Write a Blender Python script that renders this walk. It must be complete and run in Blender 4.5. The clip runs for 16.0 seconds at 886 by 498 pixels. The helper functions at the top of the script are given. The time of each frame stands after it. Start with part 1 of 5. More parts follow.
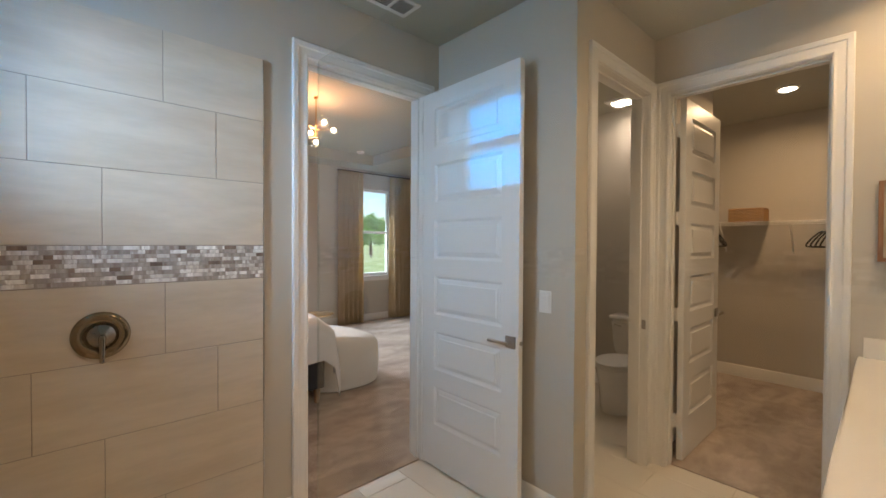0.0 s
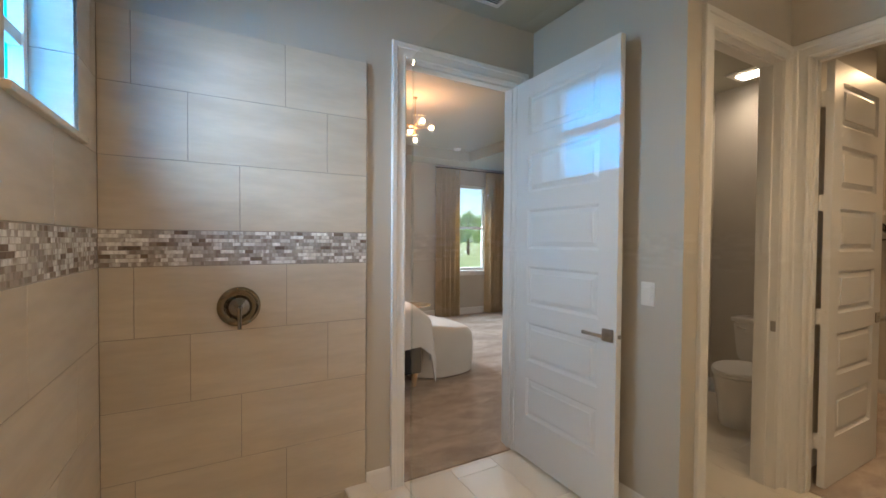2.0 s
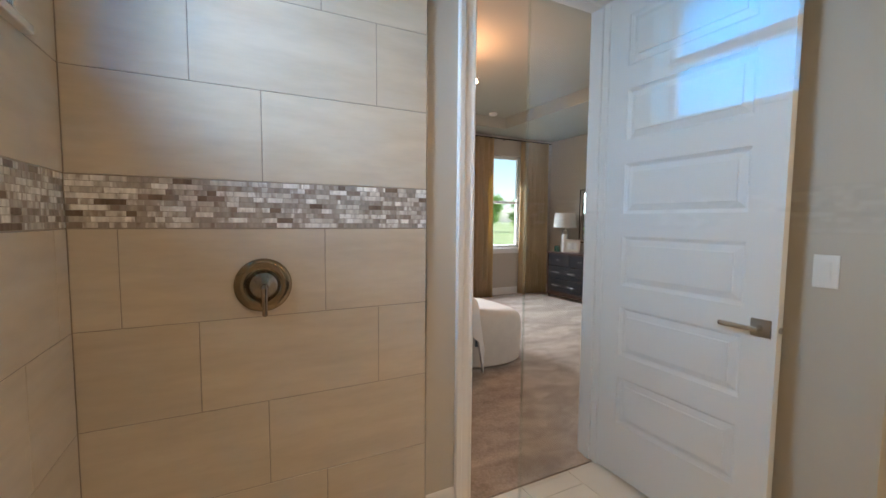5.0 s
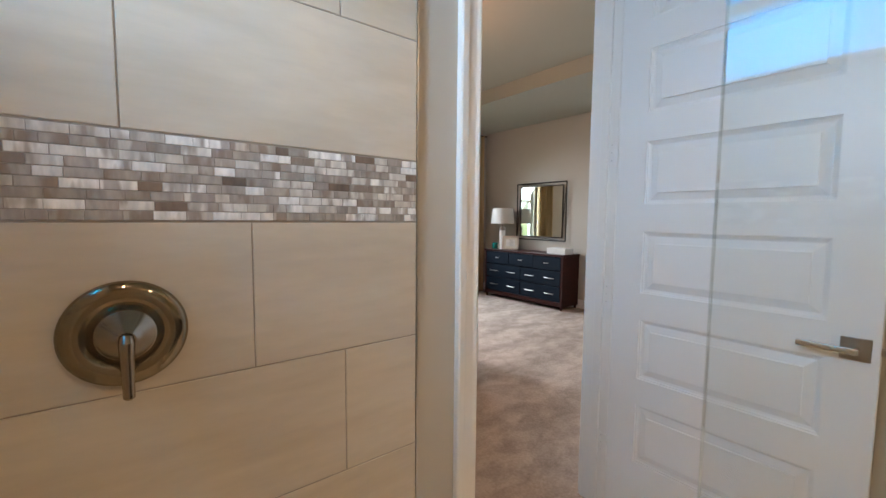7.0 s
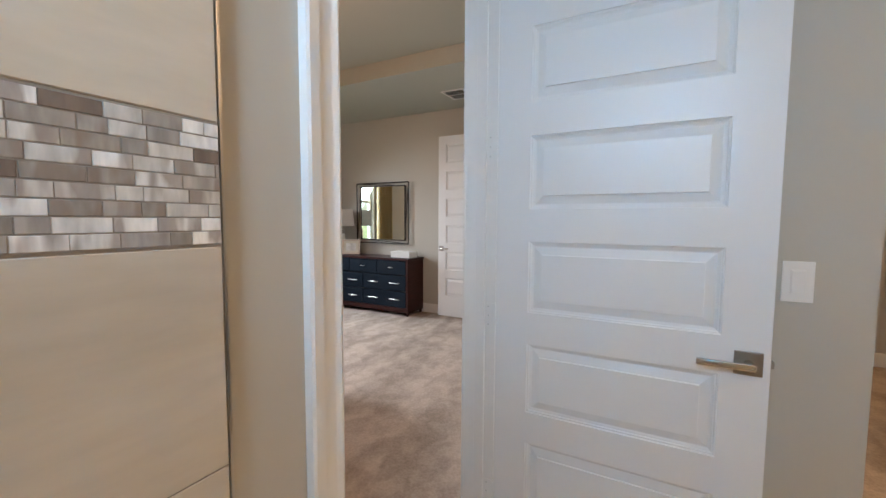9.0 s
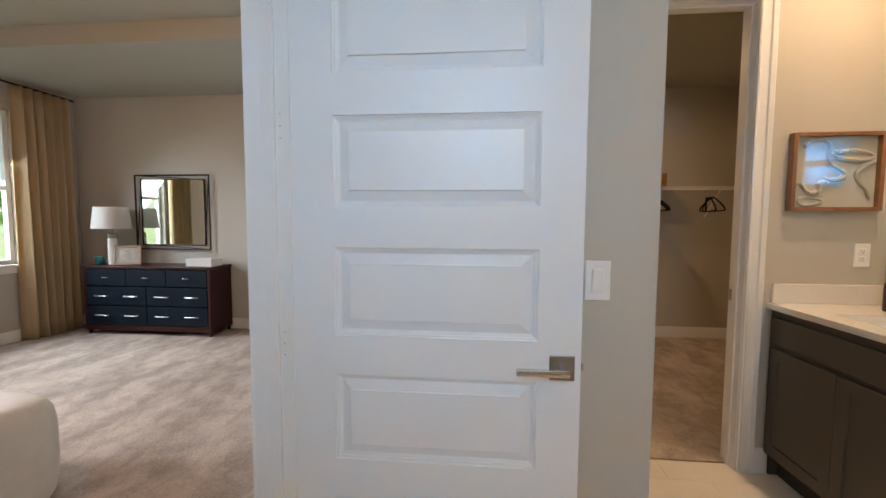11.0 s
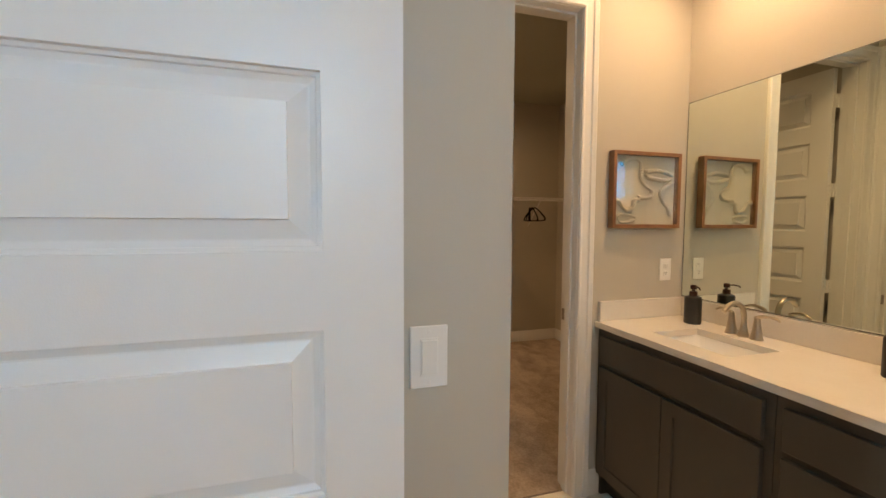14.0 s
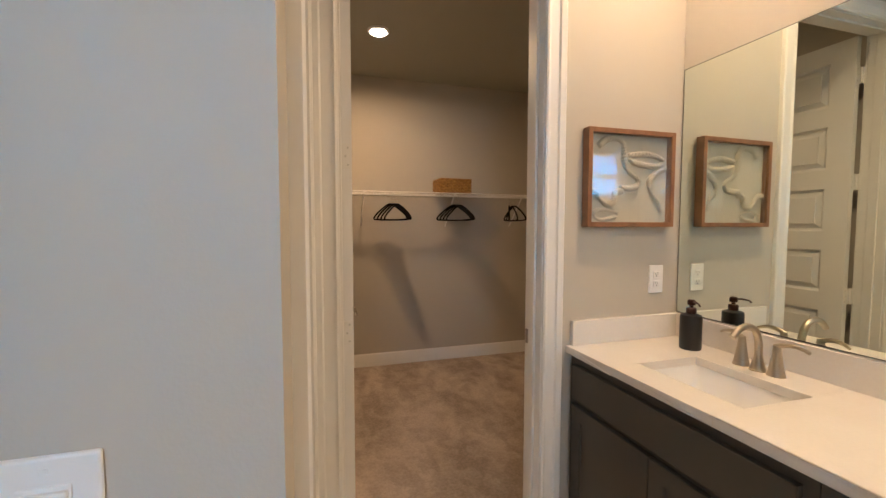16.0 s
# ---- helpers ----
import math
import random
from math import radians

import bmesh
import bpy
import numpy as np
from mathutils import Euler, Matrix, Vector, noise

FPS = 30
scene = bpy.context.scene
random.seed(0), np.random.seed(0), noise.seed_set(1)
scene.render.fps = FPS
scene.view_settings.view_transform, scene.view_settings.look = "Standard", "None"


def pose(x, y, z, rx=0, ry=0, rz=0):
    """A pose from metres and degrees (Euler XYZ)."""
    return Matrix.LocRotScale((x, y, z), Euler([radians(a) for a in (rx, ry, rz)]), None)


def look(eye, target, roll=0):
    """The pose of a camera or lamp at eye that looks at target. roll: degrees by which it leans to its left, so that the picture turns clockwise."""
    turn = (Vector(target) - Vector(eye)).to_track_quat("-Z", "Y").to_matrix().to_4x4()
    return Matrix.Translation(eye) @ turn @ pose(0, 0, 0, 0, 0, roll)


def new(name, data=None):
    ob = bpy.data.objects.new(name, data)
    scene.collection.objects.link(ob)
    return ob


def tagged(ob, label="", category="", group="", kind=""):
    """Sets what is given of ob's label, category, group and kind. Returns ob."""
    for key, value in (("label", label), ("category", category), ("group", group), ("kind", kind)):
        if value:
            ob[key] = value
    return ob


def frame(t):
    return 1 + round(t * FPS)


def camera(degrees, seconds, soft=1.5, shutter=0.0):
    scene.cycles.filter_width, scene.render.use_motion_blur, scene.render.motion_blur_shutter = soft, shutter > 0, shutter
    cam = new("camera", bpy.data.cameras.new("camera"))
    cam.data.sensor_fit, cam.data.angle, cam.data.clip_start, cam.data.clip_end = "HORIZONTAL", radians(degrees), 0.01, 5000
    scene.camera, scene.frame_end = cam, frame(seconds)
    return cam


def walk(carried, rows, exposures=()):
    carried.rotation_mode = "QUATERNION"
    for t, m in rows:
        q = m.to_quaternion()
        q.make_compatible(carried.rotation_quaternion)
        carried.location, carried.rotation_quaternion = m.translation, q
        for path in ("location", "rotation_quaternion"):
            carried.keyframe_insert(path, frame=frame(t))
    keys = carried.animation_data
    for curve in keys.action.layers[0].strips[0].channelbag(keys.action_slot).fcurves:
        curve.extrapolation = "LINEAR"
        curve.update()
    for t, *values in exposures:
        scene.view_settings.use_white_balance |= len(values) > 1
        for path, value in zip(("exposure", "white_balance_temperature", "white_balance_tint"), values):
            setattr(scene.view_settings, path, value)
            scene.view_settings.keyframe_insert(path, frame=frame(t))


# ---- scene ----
cam = camera(95.1, 16.0)
PATH = [
    (0, (0.401, 0.385, 1.466), (1.752, 1.86, 1.437), 0.3),
    (0.5, (0.409, 0.358, 1.453), (1.624, 1.947, 1.425), 0.4),
    (1, (0.403, 0.34, 1.448), (1.505, 2.008, 1.415), 0.4),
    (1.5, (0.398, 0.334, 1.437), (1.423, 2.052, 1.401), 0.4),
    (2, (0.408, 0.342, 1.412), (1.371, 2.094, 1.371), 0.4),
    (2.5, (0.416, 0.374, 1.384), (1.34, 2.147, 1.33), 0.4),
    (3, (0.426, 0.441, 1.356), (1.326, 2.225, 1.289), 0.4),
    (3.5, (0.423, 0.533, 1.344), (1.307, 2.325, 1.261), 0.5),
    (4, (0.415, 0.658, 1.34), (1.291, 2.453, 1.237), 0.5),
    (4.5, (0.408, 0.81, 1.328), (1.29, 2.601, 1.214), 0.5),
    (4.7, (0.41, 0.862, 1.326), (1.293, 2.652, 1.198), 0.5),
    (7, (0.489, 1.571, 1.302), (1.721, 3.139, 1.151), 0.5),
    (7.5, (0.527, 1.712, 1.313), (1.89, 3.167, 1.165), 0.5),
    (8, (0.58, 1.826, 1.313), (2.081, 3.139, 1.162), 0.5),
    (8.5, (0.676, 1.898, 1.312), (2.303, 3.052, 1.168), 0.4),
    (9, (0.769, 1.947, 1.327), (2.518, 2.907, 1.183), 0.3),
    (11.5, (1.104, 1.955, 1.326), (3.1, 1.962, 1.196), 0.3),
    (12, (1.161, 1.932, 1.323), (3.151, 1.776, 1.198), 0.3),
    (12.5, (1.227, 1.912, 1.326), (3.201, 1.616, 1.202), 0.2),
    (13, (1.337, 1.89, 1.35), (3.29, 1.475, 1.232), 0.1),
    (13.5, (1.451, 1.865, 1.385), (3.383, 1.361, 1.27), -0.0),
    (14, (1.543, 1.801, 1.403), (3.455, 1.225, 1.282), 0.2),
    (14.5, (1.624, 1.708, 1.4), (3.522, 1.087, 1.287), 0.1),
    (15, (1.72, 1.578, 1.406), (3.613, 0.945, 1.295), 0.0),
    (15.5, (1.798, 1.483, 1.407), (3.696, 0.862, 1.296), 0.1),
    (16, (1.892, 1.408, 1.389), (3.801, 0.823, 1.277), 0.1),
]
walk(cam, [(t, look(eye, target, roll)) for t, eye, target, roll in PATH], [(0, 0.52, 6050, 10), (4.5, 0.58, 6050, 10), (8.5, 0.63, 6250, 10), (12.5, 0.62, 6350, 10), (14.5, 0.62, 7150, 10), (15.3, 0.72, 6700, 10), (16, 0.88, 5850, 10)])

# ---------------------------------------------------------------- world and light
world = bpy.data.worlds.new("sky")
scene.world = world
world.use_nodes = True
wn = world.node_tree.nodes
sky = wn.new("ShaderNodeTexSky")
sky.sky_type = "NISHITA"
sky.sun_disc = False
sky.sun_elevation = radians(48)
sky.sun_rotation = radians(200)
wn["Background"].inputs[1].default_value = 0.15
world.node_tree.links.new(sky.outputs[0], wn["Background"].inputs[0])


def lamp(name, kind, place, target, energy, colour, size=0.1, size_y=None, spread=180):
    data = bpy.data.lights.new(name, kind)
    data.energy, data.color = energy, colour
    if kind == "AREA":
        data.shape = "RECTANGLE"
        data.size, data.size_y = size, size_y or size
        data.spread = radians(spread)
    elif kind == "SUN":
        data.angle = radians(size)
    else:
        data.shadow_soft_size = size
    ob = new(name, data)
    ob.matrix_world = look(place, target)
    return ob


lamp("sun", "SUN", (10, -10, 20), (6, 2, 6), 5.0, (1, 0.95, 0.88), 0.5)
# daylight in the openings
lamp("shower_window_daylight", "AREA", (-0.42, 1.95, 2.14), (1, 2.0, 1.18), 25, (0.62, 0.80, 0.94), 0.85, 0.85, 135)
lamp("shower_window_lawn_light", "AREA", (-0.36, 1.95, 1.92), (1, 1.95, 2.55), 1.6, (0.78, 0.95, 0.42), 0.7, 0.5, 130)
# the part of the daylight that the obscure panes send on in the sun's direction
lamp("shower_window_sunward_daylight", "AREA", (-0.31, 1.94, 2.10), (0.815, 2.41, 1.84), 1.8, (0.70, 0.84, 1.0), 0.30, 0.46, 84)
lamp("bedroom_window_daylight", "AREA", (4.65, 7.10, 1.66), (4.3, 3.0, -1.2), 28, (0.86, 0.94, 1.0), 0.66, 1.5, 125)
# added fill for the carpet, shining through a made-up opening out of view
lamp("bedroom_unseen_opening_daylight", "AREA", (2.2, 7.10, 1.66), (2.6, 3.0, -1.2), 52, (0.92, 0.95, 1.0), 0.86, 1.5, 125)
# lamps of the rooms
# added downlights, all out of view; the vanity pair stands in for a light bar
CANS = ((0.48, 1.05), (2.84, 0.24), (1.70, 0.24))
for (cx, cy), power in zip(CANS, (3.4, 7.2, 6.0)):
    lamp("added_downlight_lamp", "AREA", (cx, cy, 2.800), (cx, cy, 0), power, (1, 0.64, 0.34), 0.11, 0.11, 150)
lamp("closet_lamp_light", "AREA", (4.94, 0.97, 2.776), (4.94, 0.97, 0), 11.5, (1, 0.61, 0.30), 0.11, 0.11, 172)
lamp("toilet_lamp_light", "AREA", (4.25, 2.08, 2.785), (4.20, 2.05, 0), 2.3, (1, 0.74, 0.54), 0.16, 0.20, 150)
lamp("chandelier_light", "POINT", (2.28, 4.40, 2.69), (0, 0, 0), 20, (1, 0.43, 0.18), 0.12)


# ---------------------------------------------------------------- materials
def mat(name, colour, rough=0.5, metal=0.0, vary=0.0, scale=4.0, stretch=(1, 1, 1), second=None, bump=0.0, bump_scale=200.0,
        per_piece=0.0, spec=0.5, coat=0.0, grain=0.0, grain_scale=60.0):
    m = bpy.data.materials.new(name)
    m.use_nodes = True
    nt = m.node_tree
    n, l = nt.nodes, nt.links
    b = n["Principled BSDF"]
    b.inputs["Roughness"].default_value = rough
    b.inputs["Metallic"].default_value = metal
    b.inputs["Specular IOR Level"].default_value = spec
    b.inputs["Coat Weight"].default_value = coat
    tc = n.new("ShaderNodeTexCoord")
    geo = n.new("ShaderNodeNewGeometry")
    mp = n.new("ShaderNodeMapping")
    mp.inputs["Scale"].default_value = stretch
    l.new(geo.outputs["Position"], mp.inputs["Vector"])
    col = None
    second = second or tuple(c * (1 - vary) for c in colour)
    if vary or second != colour:
        t1 = n.new("ShaderNodeTexNoise")
        t1.inputs["Scale"].default_value = scale
        t1.inputs["Detail"].default_value = 5
        t1.inputs["Roughness"].default_value = 0.6
        l.new(mp.outputs[0], t1.inputs["Vector"])
        ramp = n.new("ShaderNodeValToRGB")
        ramp.color_ramp.elements[0].position, ramp.color_ramp.elements[1].position = 0.35, 0.65
        ramp.color_ramp.elements[0].color = (*colour, 1)
        ramp.color_ramp.elements[1].color = (*second, 1)
        l.new(t1.outputs[0], ramp.inputs[0])
        col = ramp.outputs[0]
    if grain:
        t2 = n.new("ShaderNodeTexNoise")
        t2.inputs["Scale"].default_value = grain_scale
        t2.inputs["Detail"].default_value = 3
        l.new(mp.outputs[0], t2.inputs["Vector"])
        g = n.new("ShaderNodeMixRGB")
        g.blend_type = "MULTIPLY"
        g.inputs[0].default_value = 1
        r2 = n.new("ShaderNodeMapRange")
        r2.inputs[3].default_value, r2.inputs[4].default_value = 1 - grain, 1 + grain * 0.5
        l.new(t2.outputs[0], r2.inputs[0])
        if col:
            l.new(col, g.inputs[1])
        else:
            g.inputs[1].default_value = (*colour, 1)
        l.new(r2.outputs[0], g.inputs[2])
        col = g.outputs[0]
    if per_piece:
        oi = n.new("ShaderNodeObjectInfo")
        r3 = n.new("ShaderNodeMapRange")
        r3.inputs[3].default_value, r3.inputs[4].default_value = 1 - per_piece, 1.0
        l.new(oi.outputs["Random"], r3.inputs[0])
        g = n.new("ShaderNodeMixRGB")
        g.blend_type = "MULTIPLY"
        g.inputs[0].default_value = 1
        if col:
            l.new(col, g.inputs[1])
        else:
            g.inputs[1].default_value = (*colour, 1)
        l.new(r3.outputs[0], g.inputs[2])
        col = g.outputs[0]
    if col:
        l.new(col, b.inputs["Base Color"])
    else:
        b.inputs["Base Color"].default_value = (*colour, 1)
    if bump:
        t4 = n.new("ShaderNodeTexNoise")
        t4.inputs["Scale"].default_value = bump_scale
        t4.inputs["Detail"].default_value = 3
        l.new(mp.outputs[0], t4.inputs["Vector"])
        bp = n.new("ShaderNodeBump")
        bp.inputs["Strength"].default_value = bump
        bp.inputs["Distance"].default_value = 0.004
        l.new(t4.outputs[0], bp.inputs["Height"])
        l.new(bp.outputs[0], b.inputs["Normal"])
    return m


def glow(name, colour, strength):
    m = bpy.data.materials.new(name)
    m.use_nodes = True
    b = m.node_tree.nodes["Principled BSDF"]
    b.inputs["Base Color"].default_value = (0.9, 0.9, 0.9, 1)
    b.inputs["Emission Color"].default_value = (*colour, 1)
    b.inputs["Emission Strength"].default_value = strength
    return m


def glass(name, tint=(1, 1, 1), gloss=(1, 1, 1), facing=0.04):
    """Thin clear sheet: straight view through it, with a gloss that grows at grazing angles."""
    m = bpy.data.materials.new(name)
    m.use_nodes = True
    nt = m.node_tree
    n, l = nt.nodes, nt.links
    n.remove(n["Principled BSDF"])
    tr = n.new("ShaderNodeBsdfTransparent")
    tr.inputs[0].default_value = (*tint, 1)
    gl = n.new("ShaderNodeBsdfGlossy")
    gl.inputs["Color"].default_value = (*gloss, 1)
    gl.inputs["Roughness"].default_value = 0.0
    lw = n.new("ShaderNodeLayerWeight")
    lw.inputs[0].default_value = 0.5
    pw = n.new("ShaderNodeMath")
    pw.operation = "POWER"
    pw.inputs[1].default_value = 5
    l.new(lw.outputs["Facing"], pw.inputs[0])
    fr = n.new("ShaderNodeMapRange")
    fr.inputs[3].default_value, fr.inputs[4].default_value = facing, 1.0
    l.new(pw.outputs[0], fr.inputs[0])
    mx = n.new("ShaderNodeMixShader")
    l.new(fr.outputs[0], mx.inputs[0])
    l.new(tr.outputs[0], mx.inputs[1])
    l.new(gl.outputs[0], mx.inputs[2])
    l.new(mx.outputs[0], n["Material Output"].inputs[0])
    return m


PAINT = mat("greige_wall_paint", (0.53, 0.495, 0.435), 0.55, vary=0.035, scale=1.3, bump=0.05, bump_scale=260, spec=0.35)
# wall paint's tone lowered and greened: the ceilings' weaker, bounced light is in the colour
CEIL = mat("dimmed_ceiling_paint", (0.42, 0.42, 0.36), 0.75, vary=0.03, scale=1.0, bump=0.12, bump_scale=180, spec=0.25)
TRIM = mat("white_trim_paint", (0.80, 0.79, 0.77), 0.32, vary=0.02, scale=2.0, grain=0.03, grain_scale=40)
DOORW = mat("white_door_paint", (0.80, 0.80, 0.80), 0.34, vary=0.02, scale=2.5, bump=0.05, bump_scale=420)
TILE = mat("beige_stone_look_tile", (0.655, 0.585, 0.485), 0.30, scale=3.2, stretch=(0.7, 0.7, 3.4), second=(0.57, 0.50, 0.405),
           grain=0.09, grain_scale=13.0, per_piece=0.06, bump=0.015, bump_scale=60)
GROUT = mat("grey_grout", (0.36, 0.32, 0.27), 0.9, vary=0.1, scale=20, bump=0.2, bump_scale=300)
FLOORT = mat("cream_floor_tile", (0.80, 0.755, 0.67), 0.28, scale=2.2, second=(0.74, 0.685, 0.595), grain=0.06, grain_scale=14, per_piece=0.05)
CURB = mat("cream_marble_curb", (0.78, 0.74, 0.66), 0.2, scale=5, second=(0.70, 0.65, 0.57))
STEEL = mat("satin_metal_edge_strip", (0.55, 0.54, 0.52), 0.3, 1.0)
PLATE = mat("polished_bronze_nickel", (0.30, 0.245, 0.17), 0.13, 1.0, vary=0.06, scale=30)
SATIN = mat("satin_nickel", (0.56, 0.49, 0.39), 0.30, 1.0, vary=0.05, scale=30)
NICKEL = mat("brushed_nickel", (0.38, 0.325, 0.265), 0.17, 1.0, vary=0.06, scale=30, stretch=(1, 1, 8))
DARKNICKEL = mat("satin_dark_nickel", (0.36, 0.33, 0.30), 0.33, 1.0, vary=0.05, scale=30)
SILVER = mat("satin_silver_lever", (0.66, 0.63, 0.59), 0.24, 1.0, vary=0.05, scale=30)
PLASTIC = mat("white_plastic", (0.82, 0.81, 0.79), 0.35)
CERAMIC = mat("white_glazed_ceramic", (0.84, 0.83, 0.81), 0.08, coat=0.3)
QUARTZ = mat("white_quartz", (0.78, 0.75, 0.71), 0.2, scale=3, second=(0.73, 0.69, 0.64), grain=0.05, grain_scale=120)
CABINET = mat("charcoal_cabinet_paint", (0.066, 0.060, 0.053), 0.45, vary=0.08, scale=5, grain=0.08, grain_scale=40, stretch=(1, 1, 0.2))
TOE = mat("dark_toe_board", (0.03, 0.028, 0.026), 0.6)
MIRROR = mat("silvered_mirror", (0.82, 0.88, 0.81), 0.0, 1.0)
EDGE = mat("dark_mirror_edge", (0.05, 0.06, 0.06), 0.3)
WOODF = mat("walnut_picture_frame", (0.30, 0.145, 0.07), 0.4, scale=8, stretch=(1, 4, 1), second=(0.21, 0.10, 0.045), grain=0.15, grain_scale=60)
LINEN = mat("cream_linen_mount", (0.62, 0.58, 0.49), 0.9, vary=0.05, scale=9, bump=0.3, bump_scale=600)
ROPE = mat("undyed_rope", (0.60, 0.55, 0.46), 0.95, vary=0.1, scale=90, bump=0.5, bump_scale=500)
BLACKP = mat("matte_black_glaze", (0.012, 0.012, 0.013), 0.4, vary=0.2, scale=20)
BRONZE = mat("dark_bronze_pump", (0.05, 0.02, 0.014), 0.35, 0.6)
VELVET = mat("black_velvet_flocking", (0.008, 0.007, 0.007), 0.95, spec=0.05)
CHROME = mat("polished_chrome", (0.7, 0.7, 0.7), 0.1, 1.0)
WIRE = mat("white_coated_wire", (0.84, 0.83, 0.80), 0.3)
WICKER = mat("honey_wicker", (0.40, 0.22, 0.06), 0.7, scale=40, second=(0.25, 0.125, 0.032), bump=0.6, bump_scale=120)
ESPRESSO = mat("espresso_wood", (0.045, 0.010, 0.008), 0.38, spec=0.3, scale=6, stretch=(1, 0.5, 8), second=(0.025, 0.006, 0.005))
NAVY = mat("dark_blue_drawer_lacquer", (0.006, 0.013, 0.024), 0.6, vary=0.15, scale=6, spec=0.15)
BOUCLE = mat("cream_boucle", (0.70, 0.66, 0.60), 0.95, vary=0.06, scale=14, bump=0.8, bump_scale=160)
WHITEC = mat("white_cotton", (0.78, 0.75, 0.72), 0.9, vary=0.05, scale=6, bump=0.3, bump_scale=300)
BLUETHROW = mat("slate_blue_throw", (0.16, 0.20, 0.24), 0.95, vary=0.2, scale=30, bump=0.6, bump_scale=200)
BLACKBED = mat("black_bed_base", (0.012, 0.013, 0.016), 0.6)
LEGWOOD = mat("light_oak_leg", (0.42, 0.24, 0.12), 0.45, vary=0.15, scale=20)
SHADE = mat("white_linen_shade", (0.80, 0.79, 0.77), 0.9, bump=0.2, bump_scale=400)
TEAL = mat("teal_glass_jar", (0.01, 0.16, 0.15), 0.15, coat=0.5)
GOLD = mat("brushed_gold", (0.75, 0.48, 0.22), 0.25, 1.0)
CURTAIN = mat("gold_beige_curtain", (0.64, 0.51, 0.33), 0.85, scale=3, stretch=(6, 6, 0.3), second=(0.56, 0.44, 0.27), bump=0.2, bump_scale=400)
WINF = mat("white_vinyl_window", (0.80, 0.81, 0.80), 0.35)
CLEAR = glass("clear_shower_glass", (0.97, 0.985, 0.98), (1, 1, 1), 0.055)
GLASSEDGE = glass("polished_glass_edge", (0.92, 0.945, 0.935), (1, 1, 1), 0.06)
ARTGLASS = glass("picture_glass", (0.95, 0.96, 0.96), (1, 1, 1), 0.055)
PANE = glass("clear_window_glass", (0.96, 0.98, 0.98))


def obscure_glass():
    """Frosted window glass: the daylight behind it is scattered evenly, with a plain gloss on its face."""
    m = bpy.data.materials.new("obscure_window_glass")
    m.use_nodes = True
    n, l = m.node_tree.nodes, m.node_tree.links
    b = n["Principled BSDF"]
    b.inputs["Base Color"].default_value = (0.55, 0.62, 0.66, 1)
    b.inputs["Roughness"].default_value = 0.12
    tr = n.new("ShaderNodeBsdfTranslucent")
    tr.inputs[0].default_value = (0.08, 0.45, 0.68, 1)
    mx = n.new("ShaderNodeMixShader")
    mx.inputs[0].default_value = 0.94
    l.new(b.outputs[0], mx.inputs[1])
    l.new(tr.outputs[0], mx.inputs[2])
    l.new(mx.outputs[0], n["Material Output"].inputs[0])
    return m


BLUEPANE = obscure_glass()
PAPER = mat("grey_photo_print", (0.45, 0.44, 0.42), 0.5, scale=9, second=(0.70, 0.69, 0.67))
GRASS = mat("lawn_grass", (0.30, 0.38, 0.15), 0.95, scale=0.25, second=(0.42, 0.45, 0.24), bump=0.6, bump_scale=30)
LEAF = mat("green_leaves", (0.16, 0.30, 0.07), 0.6, per_piece=0.2, scale=2, second=(0.20, 0.36, 0.09))
BARK = mat("grey_bark", (0.14, 0.10, 0.07), 0.9, vary=0.3, scale=12, bump=0.6, bump_scale=40)
VENTW = mat("white_vent_metal", (0.75, 0.74, 0.72), 0.4)
# dark colour for the shade behind vent slats
VENTD = mat("painted_duct_shade", (0.10, 0.10, 0.095), 0.8)
LEDGLOW = glow("warm_lamp_disc", (1.0, 0.80, 0.60), 14)
BULBGLOW = glow("warm_bulb", (1.0, 0.72, 0.45), 12)


